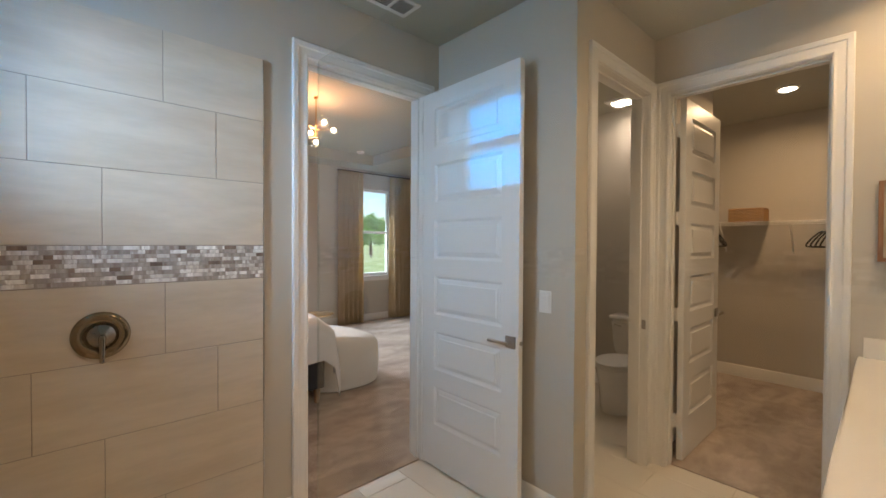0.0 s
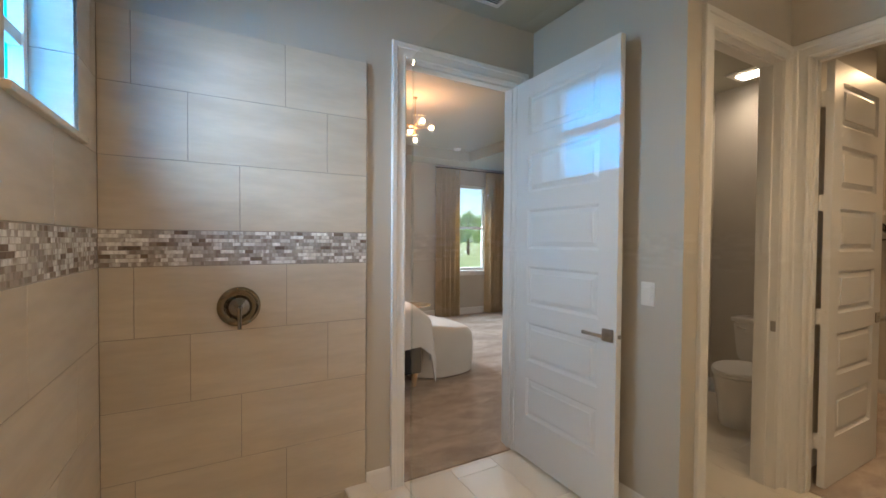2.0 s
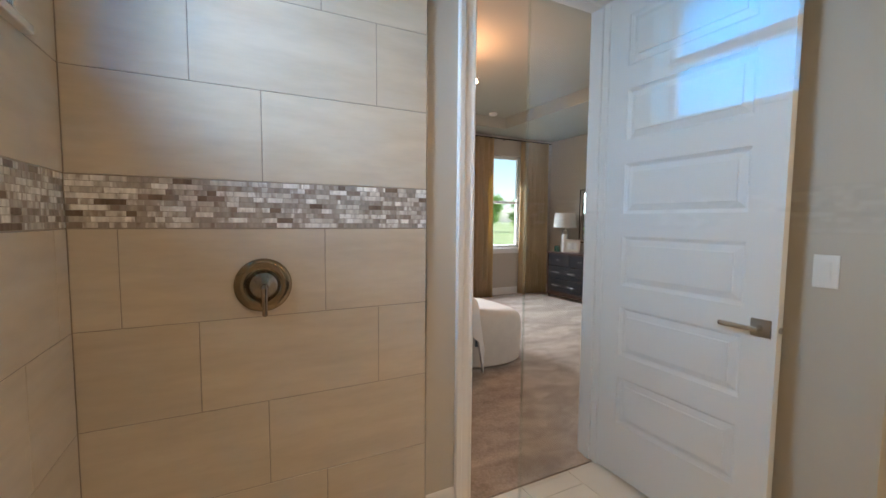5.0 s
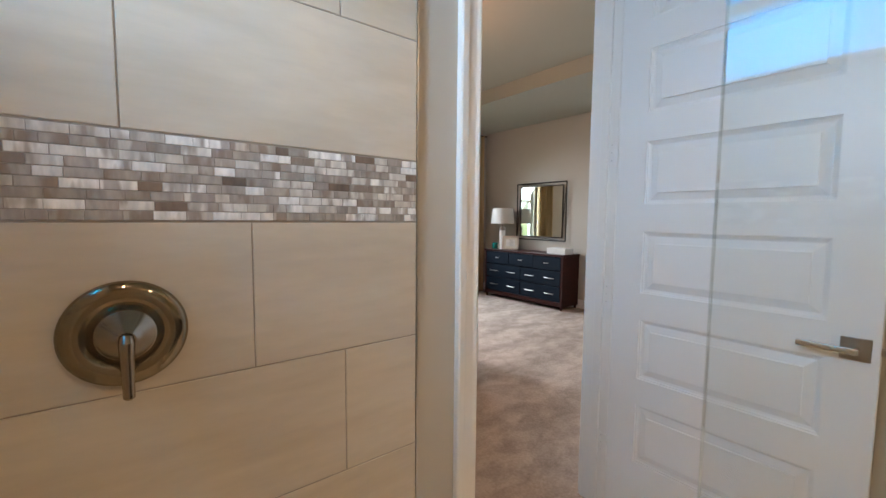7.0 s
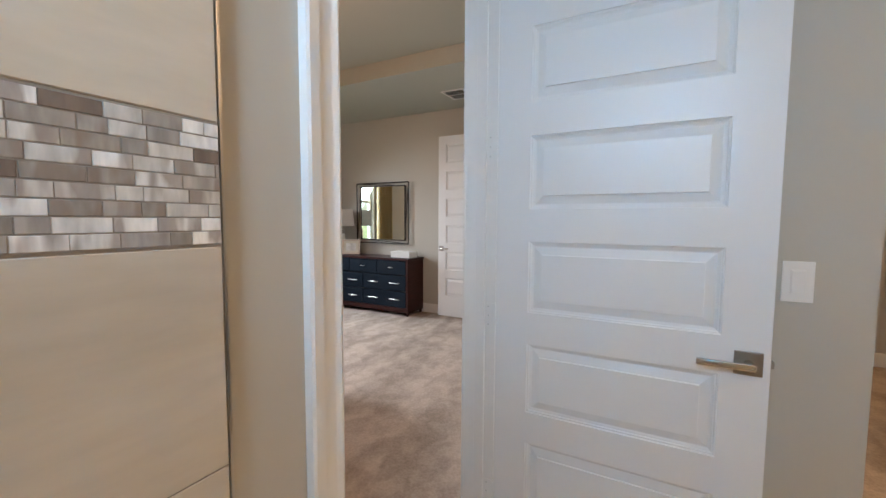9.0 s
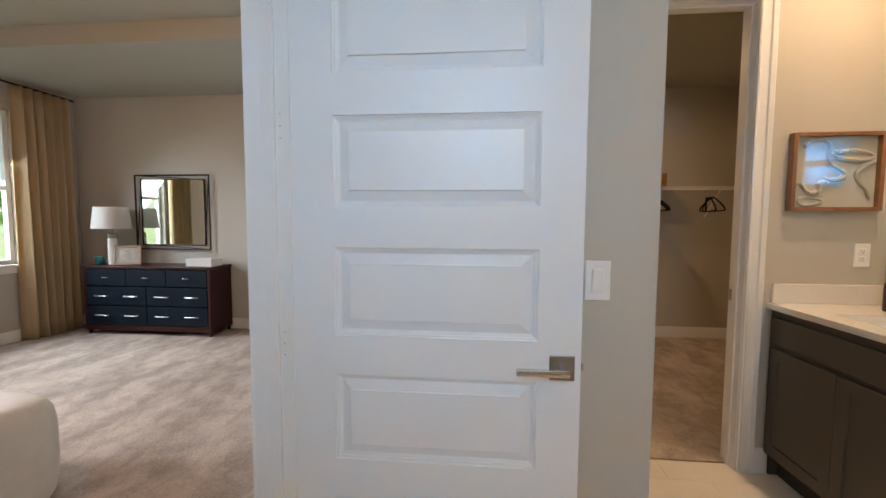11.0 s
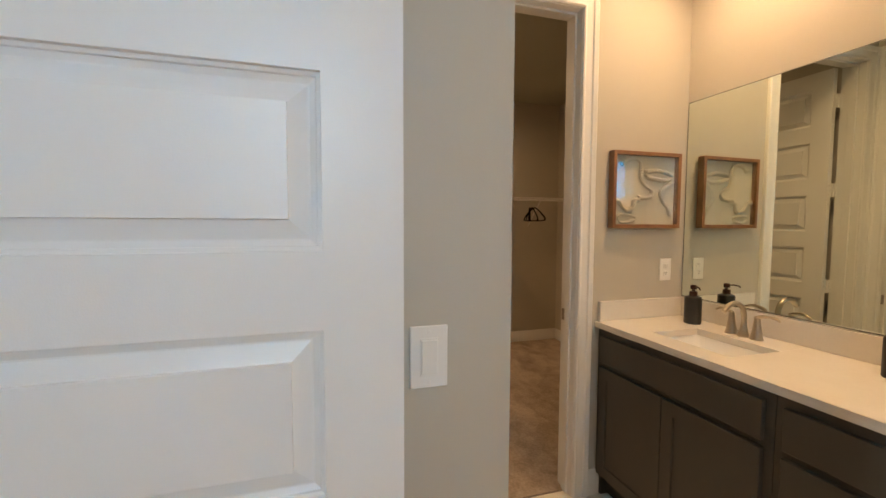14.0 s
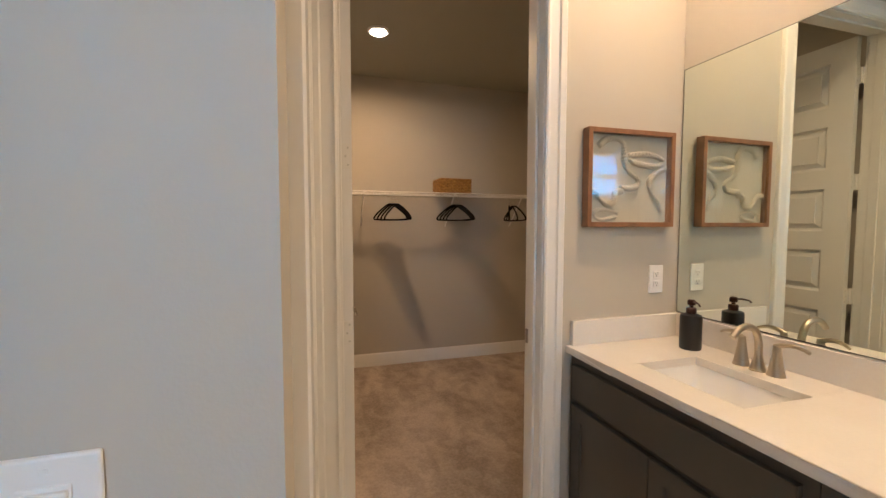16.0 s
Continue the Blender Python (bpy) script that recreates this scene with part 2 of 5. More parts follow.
def carpet_material():
    """Cut pile: long vacuum strokes, brushed patches between them, and tufts."""
    m = mat("taupe_carpet", (0.50, 0.425, 0.38), 0.95, bump=1.0, bump_scale=95, spec=0.1)
    n, l = m.node_tree.nodes, m.node_tree.links
    geo = next(x for x in n if x.type == "NEW_GEOMETRY")

    def field(scale, turn, stretch, detail, lo, hi, warp=0.0):
        mp = n.new("ShaderNodeMapping")
        mp.inputs["Rotation"].default_value = (0, 0, radians(turn))
        mp.inputs["Scale"].default_value = stretch
        l.new(geo.outputs["Position"], mp.inputs["Vector"])
        t = n.new("ShaderNodeTexNoise")
        t.inputs["Scale"].default_value = scale
        t.inputs["Detail"].default_value = detail
        t.inputs["Distortion"].default_value = warp
        l.new(mp.outputs[0], t.inputs["Vector"])
        r = n.new("ShaderNodeMapRange")
        r.interpolation_type = "SMOOTHSTEP"
        r.inputs[1].default_value, r.inputs[2].default_value = lo, hi
        l.new(t.outputs[0], r.inputs[0])
        return r.outputs[0]

    def blend(a, b, how, share=0.5):
        x = n.new("ShaderNodeMath")
        x.operation = how
        l.new(a, x.inputs[0])
        if b is None:
            x.inputs[1].default_value = share
        else:
            l.new(b, x.inputs[1])
        return x.outputs[0]
    strokes = field(1.7, 28, (0.65, 1.9, 1), 2, 0.40, 0.60, 0.4)
    patches = field(6.5, -12, (1.0, 1.3, 1), 3, 0.36, 0.64, 0.6)
    tufts = field(70, 0, (1, 1, 1), 4, 0.25, 0.75)
    total = blend(blend(blend(strokes, None, "MULTIPLY", 0.36), blend(patches, None, "MULTIPLY", 0.30), "ADD"), blend(tufts, None, "MULTIPLY", 0.34), "ADD")
    ramp = n.new("ShaderNodeValToRGB")
    ramp.color_ramp.elements[0].position, ramp.color_ramp.elements[1].position = 0.08, 1.0
    ramp.color_ramp.elements[0].color = (0.30, 0.245, 0.205, 1)
    ramp.color_ramp.elements[1].color = (0.57, 0.475, 0.41, 1)
    l.new(total, ramp.inputs[0])
    l.new(ramp.outputs[0], n["Principled BSDF"].inputs["Base Color"])
    return m


CARPET = carpet_material()


def let_light_through(m, share, colour):
    """Thin cloth: part of the light goes through."""
    n, l = m.node_tree.nodes, m.node_tree.links
    out = n["Material Output"]
    tr = n.new("ShaderNodeBsdfTranslucent")
    tr.inputs[0].default_value = (*colour, 1)
    mx = n.new("ShaderNodeMixShader")
    mx.inputs[0].default_value = share
    l.new(n["Principled BSDF"].outputs[0], mx.inputs[1])
    l.new(tr.outputs[0], mx.inputs[2])
    l.new(mx.outputs[0], out.inputs[0])


let_light_through(CURTAIN, 0.35, (0.62, 0.46, 0.14))
let_light_through(SHADE, 0.3, (0.85, 0.82, 0.78))
let_light_through(LEAF, 0.45, (0.42, 0.66, 0.14))


def mosaic_material():
    """Marble strips: white, grey, taupe and dark brown ones, with bands across each strip."""
    m = bpy.data.materials.new("marble_mosaic_strip")
    m.use_nodes = True
    n, l = m.node_tree.nodes, m.node_tree.links
    b = n["Principled BSDF"]
    b.inputs["Roughness"].default_value = 0.13
    oi = n.new("ShaderNodeObjectInfo")
    geo = n.new("ShaderNodeNewGeometry")
    add = n.new("ShaderNodeMath")
    add.operation = "ADD"
    l.new(oi.outputs["Random"], add.inputs[0])
    l.new(geo.outputs["Random Per Island"], add.inputs[1])
    fract = n.new("ShaderNodeMath")
    fract.operation = "FRACT"
    l.new(add.outputs[0], fract.inputs[0])
    ramp = n.new("ShaderNodeValToRGB")
    cr = ramp.color_ramp
    cr.interpolation = "CONSTANT"
    cr.elements[0].position, cr.elements[0].color = 0, (0.90, 0.885, 0.86, 1)
    cr.elements[1].position, cr.elements[1].color = 0.30, (0.62, 0.585, 0.54, 1)
    for p, c in ((0.44, (0.47, 0.425, 0.385)), (0.57, (0.73, 0.70, 0.66)), (0.75, (0.41, 0.37, 0.335)), (0.93, (0.22, 0.17, 0.14))):
        e = cr.elements.new(p)
        e.color = (*c, 1)
    l.new(fract.outputs[0], ramp.inputs[0])
    mp = n.new("ShaderNodeMapping")
    mp.inputs["Scale"].default_value = (1.1, 1.1, 0.3)
    jump = n.new("ShaderNodeVectorMath")
    jump.operation = "SCALE"
    jump.inputs[0].default_value = (37.0, 53.0, 11.0)
    l.new(add.outputs[0], jump.inputs["Scale"])
    own = n.new("ShaderNodeVectorMath")
    l.new(geo.outputs["Position"], own.inputs[0])
    l.new(jump.outputs[0], own.inputs[1])
    l.new(own.outputs[0], mp.inputs["Vector"])
    nz = n.new("ShaderNodeTexNoise")
    nz.inputs["Scale"].default_value = 48
    nz.inputs["Detail"].default_value = 4
    l.new(mp.outputs[0], nz.inputs["Vector"])
    mr = n.new("ShaderNodeMapRange")
    mr.inputs[1].default_value, mr.inputs[2].default_value = 0.3, 0.7
    mr.inputs[3].default_value, mr.inputs[4].default_value = 0.66, 1.16
    l.new(nz.outputs[0], mr.inputs[0])
    g = n.new("ShaderNodeMixRGB")
    g.blend_type = "MULTIPLY"
    g.inputs[0].default_value = 1
    l.new(ramp.outputs[0], g.inputs[1])
    l.new(mr.outputs[0], g.inputs[2])
    # brown clouds inside some of the strips
    cloud = n.new("ShaderNodeTexNoise")
    cloud.inputs["Scale"].default_value = 21
    cloud.inputs["Detail"].default_value = 3
    l.new(mp.outputs[0], cloud.inputs["Vector"])
    edge = n.new("ShaderNodeMapRange")
    edge.inputs[1].default_value, edge.inputs[2].default_value = 0.53, 0.60
    edge.inputs[3].default_value, edge.inputs[4].default_value = 0.0, 0.66
    l.new(cloud.outputs[0], edge.inputs[0])
    vein = n.new("ShaderNodeMixRGB")
    vein.inputs[2].default_value = (0.25, 0.19, 0.155, 1)
    l.new(edge.outputs[0], vein.inputs[0])
    l.new(g.outputs[0], vein.inputs[1])
    l.new(vein.outputs[0], b.inputs["Base Color"])
    return m


MOSAIC = mosaic_material()


# ---------------------------------------------------------------- mesh tools
def box(bm, x0, x1, y0, y1, z0, z1, m=None):
    v = [bm.verts.new(p) for p in ((x0, y0, z0), (x1, y0, z0), (x1, y1, z0), (x0, y1, z0), (x0, y0, z1), (x1, y0, z1), (x1, y1, z1), (x0, y1, z1))]
    for f in ((3, 2, 1, 0), (4, 5, 6, 7), (0, 1, 5, 4), (1, 2, 6, 5), (2, 3, 7, 6), (3, 0, 4, 7)):
        bm.faces.new([v[i] for i in f])
    if m is not None:
        for q in v:
            q.co = m @ q.co
    return v


def rbox(x0, x1, y0, y1, z0, z1, r=0.004, seg=2):
    bm = bmesh.new()
    box(bm, x0, x1, y0, y1, z0, z1)
    bmesh.ops.bevel(bm, geom=bm.edges[:], offset=r, segments=seg, profile=0.5, affect="EDGES")
    return bm


def lathe(profile, n=32, place=(0, 0, 0), axis="Z", scale=(1, 1)):
    """Turned body: profile rows of (radius, height)."""
    bm = bmesh.new()
    rings = []
    for r, h in profile:
        ring = []
        for i in range(n):
            a = 2 * math.pi * i / n
            p = (r * math.cos(a) * scale[0], r * math.sin(a) * scale[1], h)
            if axis == "Y":
                p = (p[0], -p[2], p[1])
            elif axis == "X":
                p = (-p[2], p[0], p[1])
            ring.append(bm.verts.new((p[0] + place[0], p[1] + place[1], p[2] + place[2])))
        rings.append(ring)
    for a, b in zip(rings, rings[1:]):
        for i in range(n):
            bm.faces.new((a[i], a[(i + 1) % n], b[(i + 1) % n], b[i]))
    bm.faces.new(rings[0][::-1])
    bm.faces.new(rings[-1])
    bmesh.ops.recalc_face_normals(bm, faces=bm.faces[:])
    return bm


def tube(points, r=0.005, n=8, taper=None, bm=None):
    """A round bar along points."""
    bm = bm or bmesh.new()
    pts = [Vector(p) for p in points]
    rings = []
    side = None
    for i, p in enumerate(pts):
        d = (pts[min(i + 1, len(pts) - 1)] - pts[max(i - 1, 0)]).normalized()
        if side is None:
            side = d.orthogonal()
        side = side - d * side.dot(d)
        side.normalize()
        other = side.cross(d)
        rr = r if taper is None else taper[i]
        rings.append([bm.verts.new(p + rr * (math.cos(2 * math.pi * k / n) * side + math.sin(2 * math.pi * k / n) * other)) for k in range(n)])
    for a, b in zip(rings, rings[1:]):
        for k in range(n):
            bm.faces.new((a[k], a[(k + 1) % n], b[(k + 1) % n], b[k]))
    bm.faces.new(rings[0][::-1])
    bm.faces.new(rings[-1])
    return bm


def smooth_line(pts, n=10):
    out = []
    for i in range(len(pts) - 1):
        p0, p1, p2, p3 = (np.array(pts[max(0, min(len(pts) - 1, j))], float) for j in (i - 1, i, i + 1, i + 2))
        for k in range(n):
            t = k / n
            out.append(0.5 * (2 * p1 + (p2 - p0) * t + (2 * p0 - 5 * p1 + 4 * p2 - p3) * t * t + (3 * p1 - p0 - 3 * p2 + p3) * t ** 3))
    out.append(np.array(pts[-1], float))
    return out


def mesh_of(name, bm, material, smooth=False):
    bmesh.ops.recalc_face_normals(bm, faces=bm.faces[:])
    me = bpy.data.meshes.new(name)
    bm.to_mesh(me)
    bm.free()
    me.materials.append(material)
    if smooth:
        me.shade_smooth()
        me.set_sharp_from_angle(angle=radians(35))
    return me


def thing(name, label, category, group="", place=(0, 0, 0)):
    ob = new(name)
    ob.location = place
    ob.empty_display_size = 0.05
    return tagged(ob, label, category, group)


def part(name, bm, material, parent=None, label="", smooth=False):
    ob = new(name, mesh_of(name, bm, material, smooth))
    if parent is not None:
        ob.parent = parent
        if parent.type == "EMPTY":
            ob.location = -parent.location
    return tagged(ob, label)


def single(name, bm, material, label, category, kind="", smooth=False, group=""):
    return tagged(part(name, bm, material, None, "", smooth), label, category, group, kind)


def structure(name, bm, material, label, category, smooth=False):
    return single(name, bm, material, label, category, "structure", smooth)


# ---------------------------------------------------------------- shell
H = 2.815            # ceiling of the bathroom, toilet room and closet
TILE_Y, WALL_Y = 2.465, 2.478    # tile face and plaster face of the valve wall
WIN_X = -0.03        # tile face of the window wall
BED_Y = 2.600        # bedroom face of the valve wall
SW_X, WC_Y = 2.270, 1.440        # switch wall and toilet-room wall
CL_X, CLI_X = 3.275, 3.395       # closet wall, both faces
MIR_Y = -0.085       # wall behind the vanity
BACK_X, CLOSET_Y = 5.87, -0.95   # closet back wall and side wall
WCB_X = 4.50         # wall behind the toilet
EAST, NORTH, WEST = 5.70, 6.95, -0.60   # bedroom walls
HEAD = 2.437         # head of the door openings


def walls(name, boxes, label):
    bm = bmesh.new()
    for b in boxes:
        box(bm, *b)
    return structure(name, bm, PAINT, label, "wall")


OPA, OPB = 1.335, 2.130   # bedroom doorway
walls("wall_north", [(-0.2, OPA - 0.018, WALL_Y, BED_Y, 0, H), (OPA - 0.018, OPB + 0.018, WALL_Y, BED_Y, HEAD + 0.018, H),
                     (OPB + 0.018, 4.62, WALL_Y, BED_Y, 0, H)], "greige painted plaster wall with the bedroom doorway")
walls("wall_switch", [(SW_X, SW_X + 0.115, WC_Y + 0.115, WALL_Y, 0, H)], "greige painted plaster wall with a light switch")
WCA, WCC = 2.475, 3.185   # toilet-room doorway
walls("wall_toilet_room", [(SW_X, WCA - 0.018, WC_Y, WC_Y + 0.115, 0, H), (WCA - 0.018, WCC + 0.018, WC_Y, WC_Y + 0.115, HEAD + 0.018, H),
                           (WCC + 0.018, WCB_X, WC_Y, WC_Y + 0.115, 0, H)], "greige painted wall with the toilet room doorway")
walls("wall_toilet_back", [(WCB_X, WCB_X + 0.12, WC_Y, WALL_Y, 0, H)], "greige painted wall behind the toilet")
CLA, CLB = 0.585, 1.342   # closet doorway
walls("wall_closet", [(CL_X, CLI_X, MIR_Y, CLA - 0.018, 0, H), (CL_X, CLI_X, CLA - 0.018, CLB + 0.018, HEAD + 0.018, H),
                      (CL_X, CLI_X, CLB + 0.018, WC_Y, 0, H)], "greige painted wall with the closet doorway and art")
walls("wall_vanity", [(-0.2, CLI_X, MIR_Y - 0.12, MIR_Y, 0, H)], "greige painted wall behind the vanity mirror")
walls("wall_closet_back", [(BACK_X, BACK_X + 0.12, CLOSET_Y, WALL_Y, 0, H)], "greige painted closet wall with a wire shelf")
walls("wall_closet_sides", [(CLI_X, BACK_X, CLOSET_Y - 0.12, CLOSET_Y, 0, H), (4.62, BACK_X + 0.12, WALL_Y - 0.004, WALL_Y + 0.06, 0, H),
                            (CL_X, CLI_X, CLOSET_Y - 0.12, MIR_Y - 0.12, 0, H)], "greige painted closet side walls")
# window wall of the shower, with its opening
WY0, WY1, WZ0, WZ1 = 1.670, 2.232, 1.775, 2.365
bm = bmesh.new()
for b in ((-0.30, WIN_X - 0.012, MIR_Y, WY0 - 0.01, 0, H), (-0.30, WIN_X - 0.012, WY1 + 0.01, WALL_Y, 0, H),
          (-0.30, WIN_X - 0.012, WY0 - 0.01, WY1 + 0.01, 0, WZ0 - 0.01), (-0.30, WIN_X - 0.012, WY0 - 0.01, WY1 + 0.01, WZ1 + 0.01, H)):
    box(bm, *b)
structure("wall_west", bm, PAINT, "greige painted wall above the shower tiles", "wall")
# bedroom walls
NWA, NWB, NWZ0, NWZ1 = 4.29, 5.01, 0.845, 2.48
# unseen opening, added only to let the bedroom fill lamp in
SWA, SWB = 1.75, 2.65
bm = bmesh.new()
for b in ((WEST, SWA, NORTH, NORTH + 0.16, 0, 3.2), (SWB, NWA, NORTH, NORTH + 0.16, 0, 3.2), (NWB, EAST + 0.12, NORTH, NORTH + 0.16, 0, 3.2),
          (NWA, NWB, NORTH, NORTH + 0.16, 0, NWZ0), (NWA, NWB, NORTH, NORTH + 0.16, NWZ1, 3.2),
          (SWA, SWB, NORTH, NORTH + 0.16, 0, NWZ0), (SWA, SWB, NORTH, NORTH + 0.16, NWZ1, 3.2)):
    box(bm, *b)
structure("wall_bedroom_window", bm, PAINT, "greige painted bedroom wall with a tall window and an added unseen opening", "wall")
walls("wall_bedroom_east", [(EAST, EAST + 0.12, 2.48, NORTH, 0, 3.2)], "greige painted bedroom wall behind the dresser")
walls("wall_bedroom_west", [(WEST - 0.12, WEST, 2.48, NORTH + 0.16, 0, 3.2)], "greige painted bedroom wall")
walls("wall_bedroom_south", [(WEST, -0.2, WALL_Y, BED_Y, 0, 3.2), (4.62, EAST, WALL_Y, BED_Y, 0, 3.2), (-0.2, 4.62, WALL_Y, BED_Y, H, 3.2)],
      "greige painted bedroom wall")

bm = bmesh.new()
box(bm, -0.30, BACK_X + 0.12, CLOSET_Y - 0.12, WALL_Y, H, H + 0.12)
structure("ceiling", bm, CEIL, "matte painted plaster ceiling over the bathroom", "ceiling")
TRX0, TRX1, TRY0, TRY1, TRZ = 0.2, 4.29, 3.20, 6.45, 2.98
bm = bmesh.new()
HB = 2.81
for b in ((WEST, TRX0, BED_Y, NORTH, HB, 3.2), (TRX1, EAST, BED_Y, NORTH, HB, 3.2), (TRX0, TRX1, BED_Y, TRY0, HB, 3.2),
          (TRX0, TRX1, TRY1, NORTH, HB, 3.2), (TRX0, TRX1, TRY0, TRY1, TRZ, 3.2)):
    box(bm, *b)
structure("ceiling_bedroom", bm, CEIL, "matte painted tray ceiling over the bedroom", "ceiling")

# floors
bm = bmesh.new()
box(bm, -0.30, CL_X + 0.06, MIR_Y - 0.12, 2.497, -0.1, -0.003)
box(bm, CL_X + 0.06, WCB_X + 0.12, WC_Y, 2.497, -0.1, -0.003)
FLOORGROUT = mat("pale_floor_grout", (0.58, 0.53, 0.45), 0.9, vary=0.1, scale=20)
floor = structure("floor", bm, FLOORGROUT, "cream porcelain tile floor with fine grout joints", "floor")


def carpet(name, x0, x1, y0, y1, z, label):
    bm = bmesh.new()
    nx, ny = max(2, int((x1 - x0) / 0.12)), max(2, int((y1 - y0) / 0.12))
    grid = [[bm.verts.new((x0 + (x1 - x0) * i / nx, y0 + (y1 - y0) * j / ny,
                           z + 0.003 * noise.noise(Vector((i * 0.7, j * 0.7, 3))))) for j in range(ny + 1)] for i in range(nx + 1)]
    for i in range(nx):
        for j in range(ny):
            bm.faces.new((grid[i][j], grid[i + 1][j], grid[i + 1][j + 1], grid[i][j + 1]))
    rim = [e for e in bm.edges if len(e.link_faces) == 1]
    made = bmesh.ops.extrude_edge_only(bm, edges=rim)
    for v in made["geom"]:
        if isinstance(v, bmesh.types.BMVert):
            v.co.z = -0.05
    return structure(name, bm, CARPET, label, "carpet", True)


carpet("floor_bedroom", WEST, EAST, 2.500, NORTH, 0.006, "taupe cut pile carpet with vacuum marks")
carpet("floor_closet", CL_X + 0.065, BACK_X, CLOSET_Y, WC_Y, 0.006, "taupe cut pile carpet in the closet")
carpet("floor_closet_end", WCB_X + 0.12, BACK_X, WC_Y, WALL_Y - 0.004, 0.006, "taupe cut pile carpet in the closet")


# ---------------------------------------------------------------- trim
CASING = ((0.0, 0.0), (0.0, 0.011), (0.008, 0.015), (0.016, 0.011), (0.022, 0.010), (0.05, 0.013), (0.056, 0.019), (0.078, 0.021), (0.083, 0.017), (0.083, 0.0))


def casing(name, a, b, head, at, label):
    """Mitred door casing round an opening from a to b; at(u, out, z) gives the place."""
    bm = bmesh.new()
    rows = []
    for d, h in CASING:
        rows.append([bm.verts.new(at(u, h, z)) for u, z in ((a - d, 0.0), (a - d, head + d), (b + d, head + d), (b + d, 0.0))])
    for r, s in zip(rows, rows[1:]):
        for i in range(3):
            bm.faces.new((r[i], r[i + 1], s[i + 1], s[i]))
    return structure(name, bm, TRIM, label, "door casing", True)


def jamb(name, a, b, head, lo, hi, along, stop_at):
    """Lining of a doorway with its stop; along is the axis the wall runs on."""
    s0, s1 = stop_at

    def board(u0, u1, v0, v1, z0, z1):
        if along == "x":
            return rbox(u0, u1, v0, v1, z0, z1, 0.0012, 1)
        return rbox(v0, v1, u0, u1, z0, z1, 0.0012, 1)
    ob = structure(name, board(a, b, lo, hi, head, head + 0.018), TRIM, "white painted door lining with a stop", "door jamb")
    part("side_board", board(a - 0.018, a, lo, hi, 0, head + 0.018), TRIM, ob)
    part("side_board", board(b, b + 0.018, lo, hi, 0, head + 0.018), TRIM, ob)
    part("door_stop", board(a, a + 0.011, s0, s1, 0, head), TRIM, ob)
    part("door_stop", board(b - 0.011, b, s0, s1, 0, head), TRIM, ob)
    part("door_stop", board(a + 0.011, b - 0.011, s0, s1, head - 0.011, head), TRIM, ob)
    return ob


casing("trim_bedroom_door", OPA - 0.004, OPB + 0.004, HEAD + 0.004, lambda u, o, z: (u, WALL_Y - o, z), "white moulded casing of the bedroom doorway")
casing("trim_bedroom_door_far", OPA - 0.004, OPB + 0.004, HEAD + 0.004, lambda u, o, z: (u, BED_Y + o, z), "white moulded casing on the bedroom side")
casing("trim_toilet_door", WCA - 0.004, WCC + 0.004, HEAD + 0.004, lambda u, o, z: (u, WC_Y - o, z), "white moulded casing of the toilet room doorway")
casing("trim_closet_door", CLA - 0.004, CLB + 0.004, HEAD + 0.004, lambda u, o, z: (CL_X - o, u, z), "white moulded casing of the closet doorway")
casing("trim_closet_door_far", CLA - 0.004, CLB + 0.004, HEAD + 0.004, lambda u, o, z: (CLI_X + o, u, z), "white moulded casing inside the closet")
jamb("jamb_bedroom", OPA, OPB, HEAD, WALL_Y - 0.001, BED_Y + 0.001, "x", (WALL_Y + 0.038, WALL_Y + 0.075))
jamb("jamb_toilet", WCA, WCC, HEAD, WC_Y - 0.001, WC_Y + 0.116, "x", (WC_Y + 0.04, WC_Y + 0.077))
jamb("jamb_closet", CLA, CLB, HEAD, CL_X - 0.001, CLI_X + 0.001, "y", (CL_X + 0.04, CL_X + 0.08))

BASE = ((0.0, 0.0), (0.014, 0.0), (0.014, 0.092), (0.011, 0.098), (0.011, 0.106), (0.007, 0.116), (0.004, 0.128), (0.0, 0.132))


def baseboard(name, p, q, out):
    """Moulded skirting from p to q, standing out along the vector out."""
    bm = bmesh.new()
    rows = [[bm.verts.new((e[0] + out[0] * d, e[1] + out[1] * d, h)) for d, h in BASE] for e in (p, q)]
    for i in range(len(BASE) - 1):
        bm.faces.new((rows[0][i], rows[1][i], rows[1][i + 1], rows[0][i + 1]))
    bm.faces.new(rows[0])
    bm.faces.new(rows[1][::-1])
    return structure(name, bm, TRIM, "white moulded baseboard", "baseboard", True)


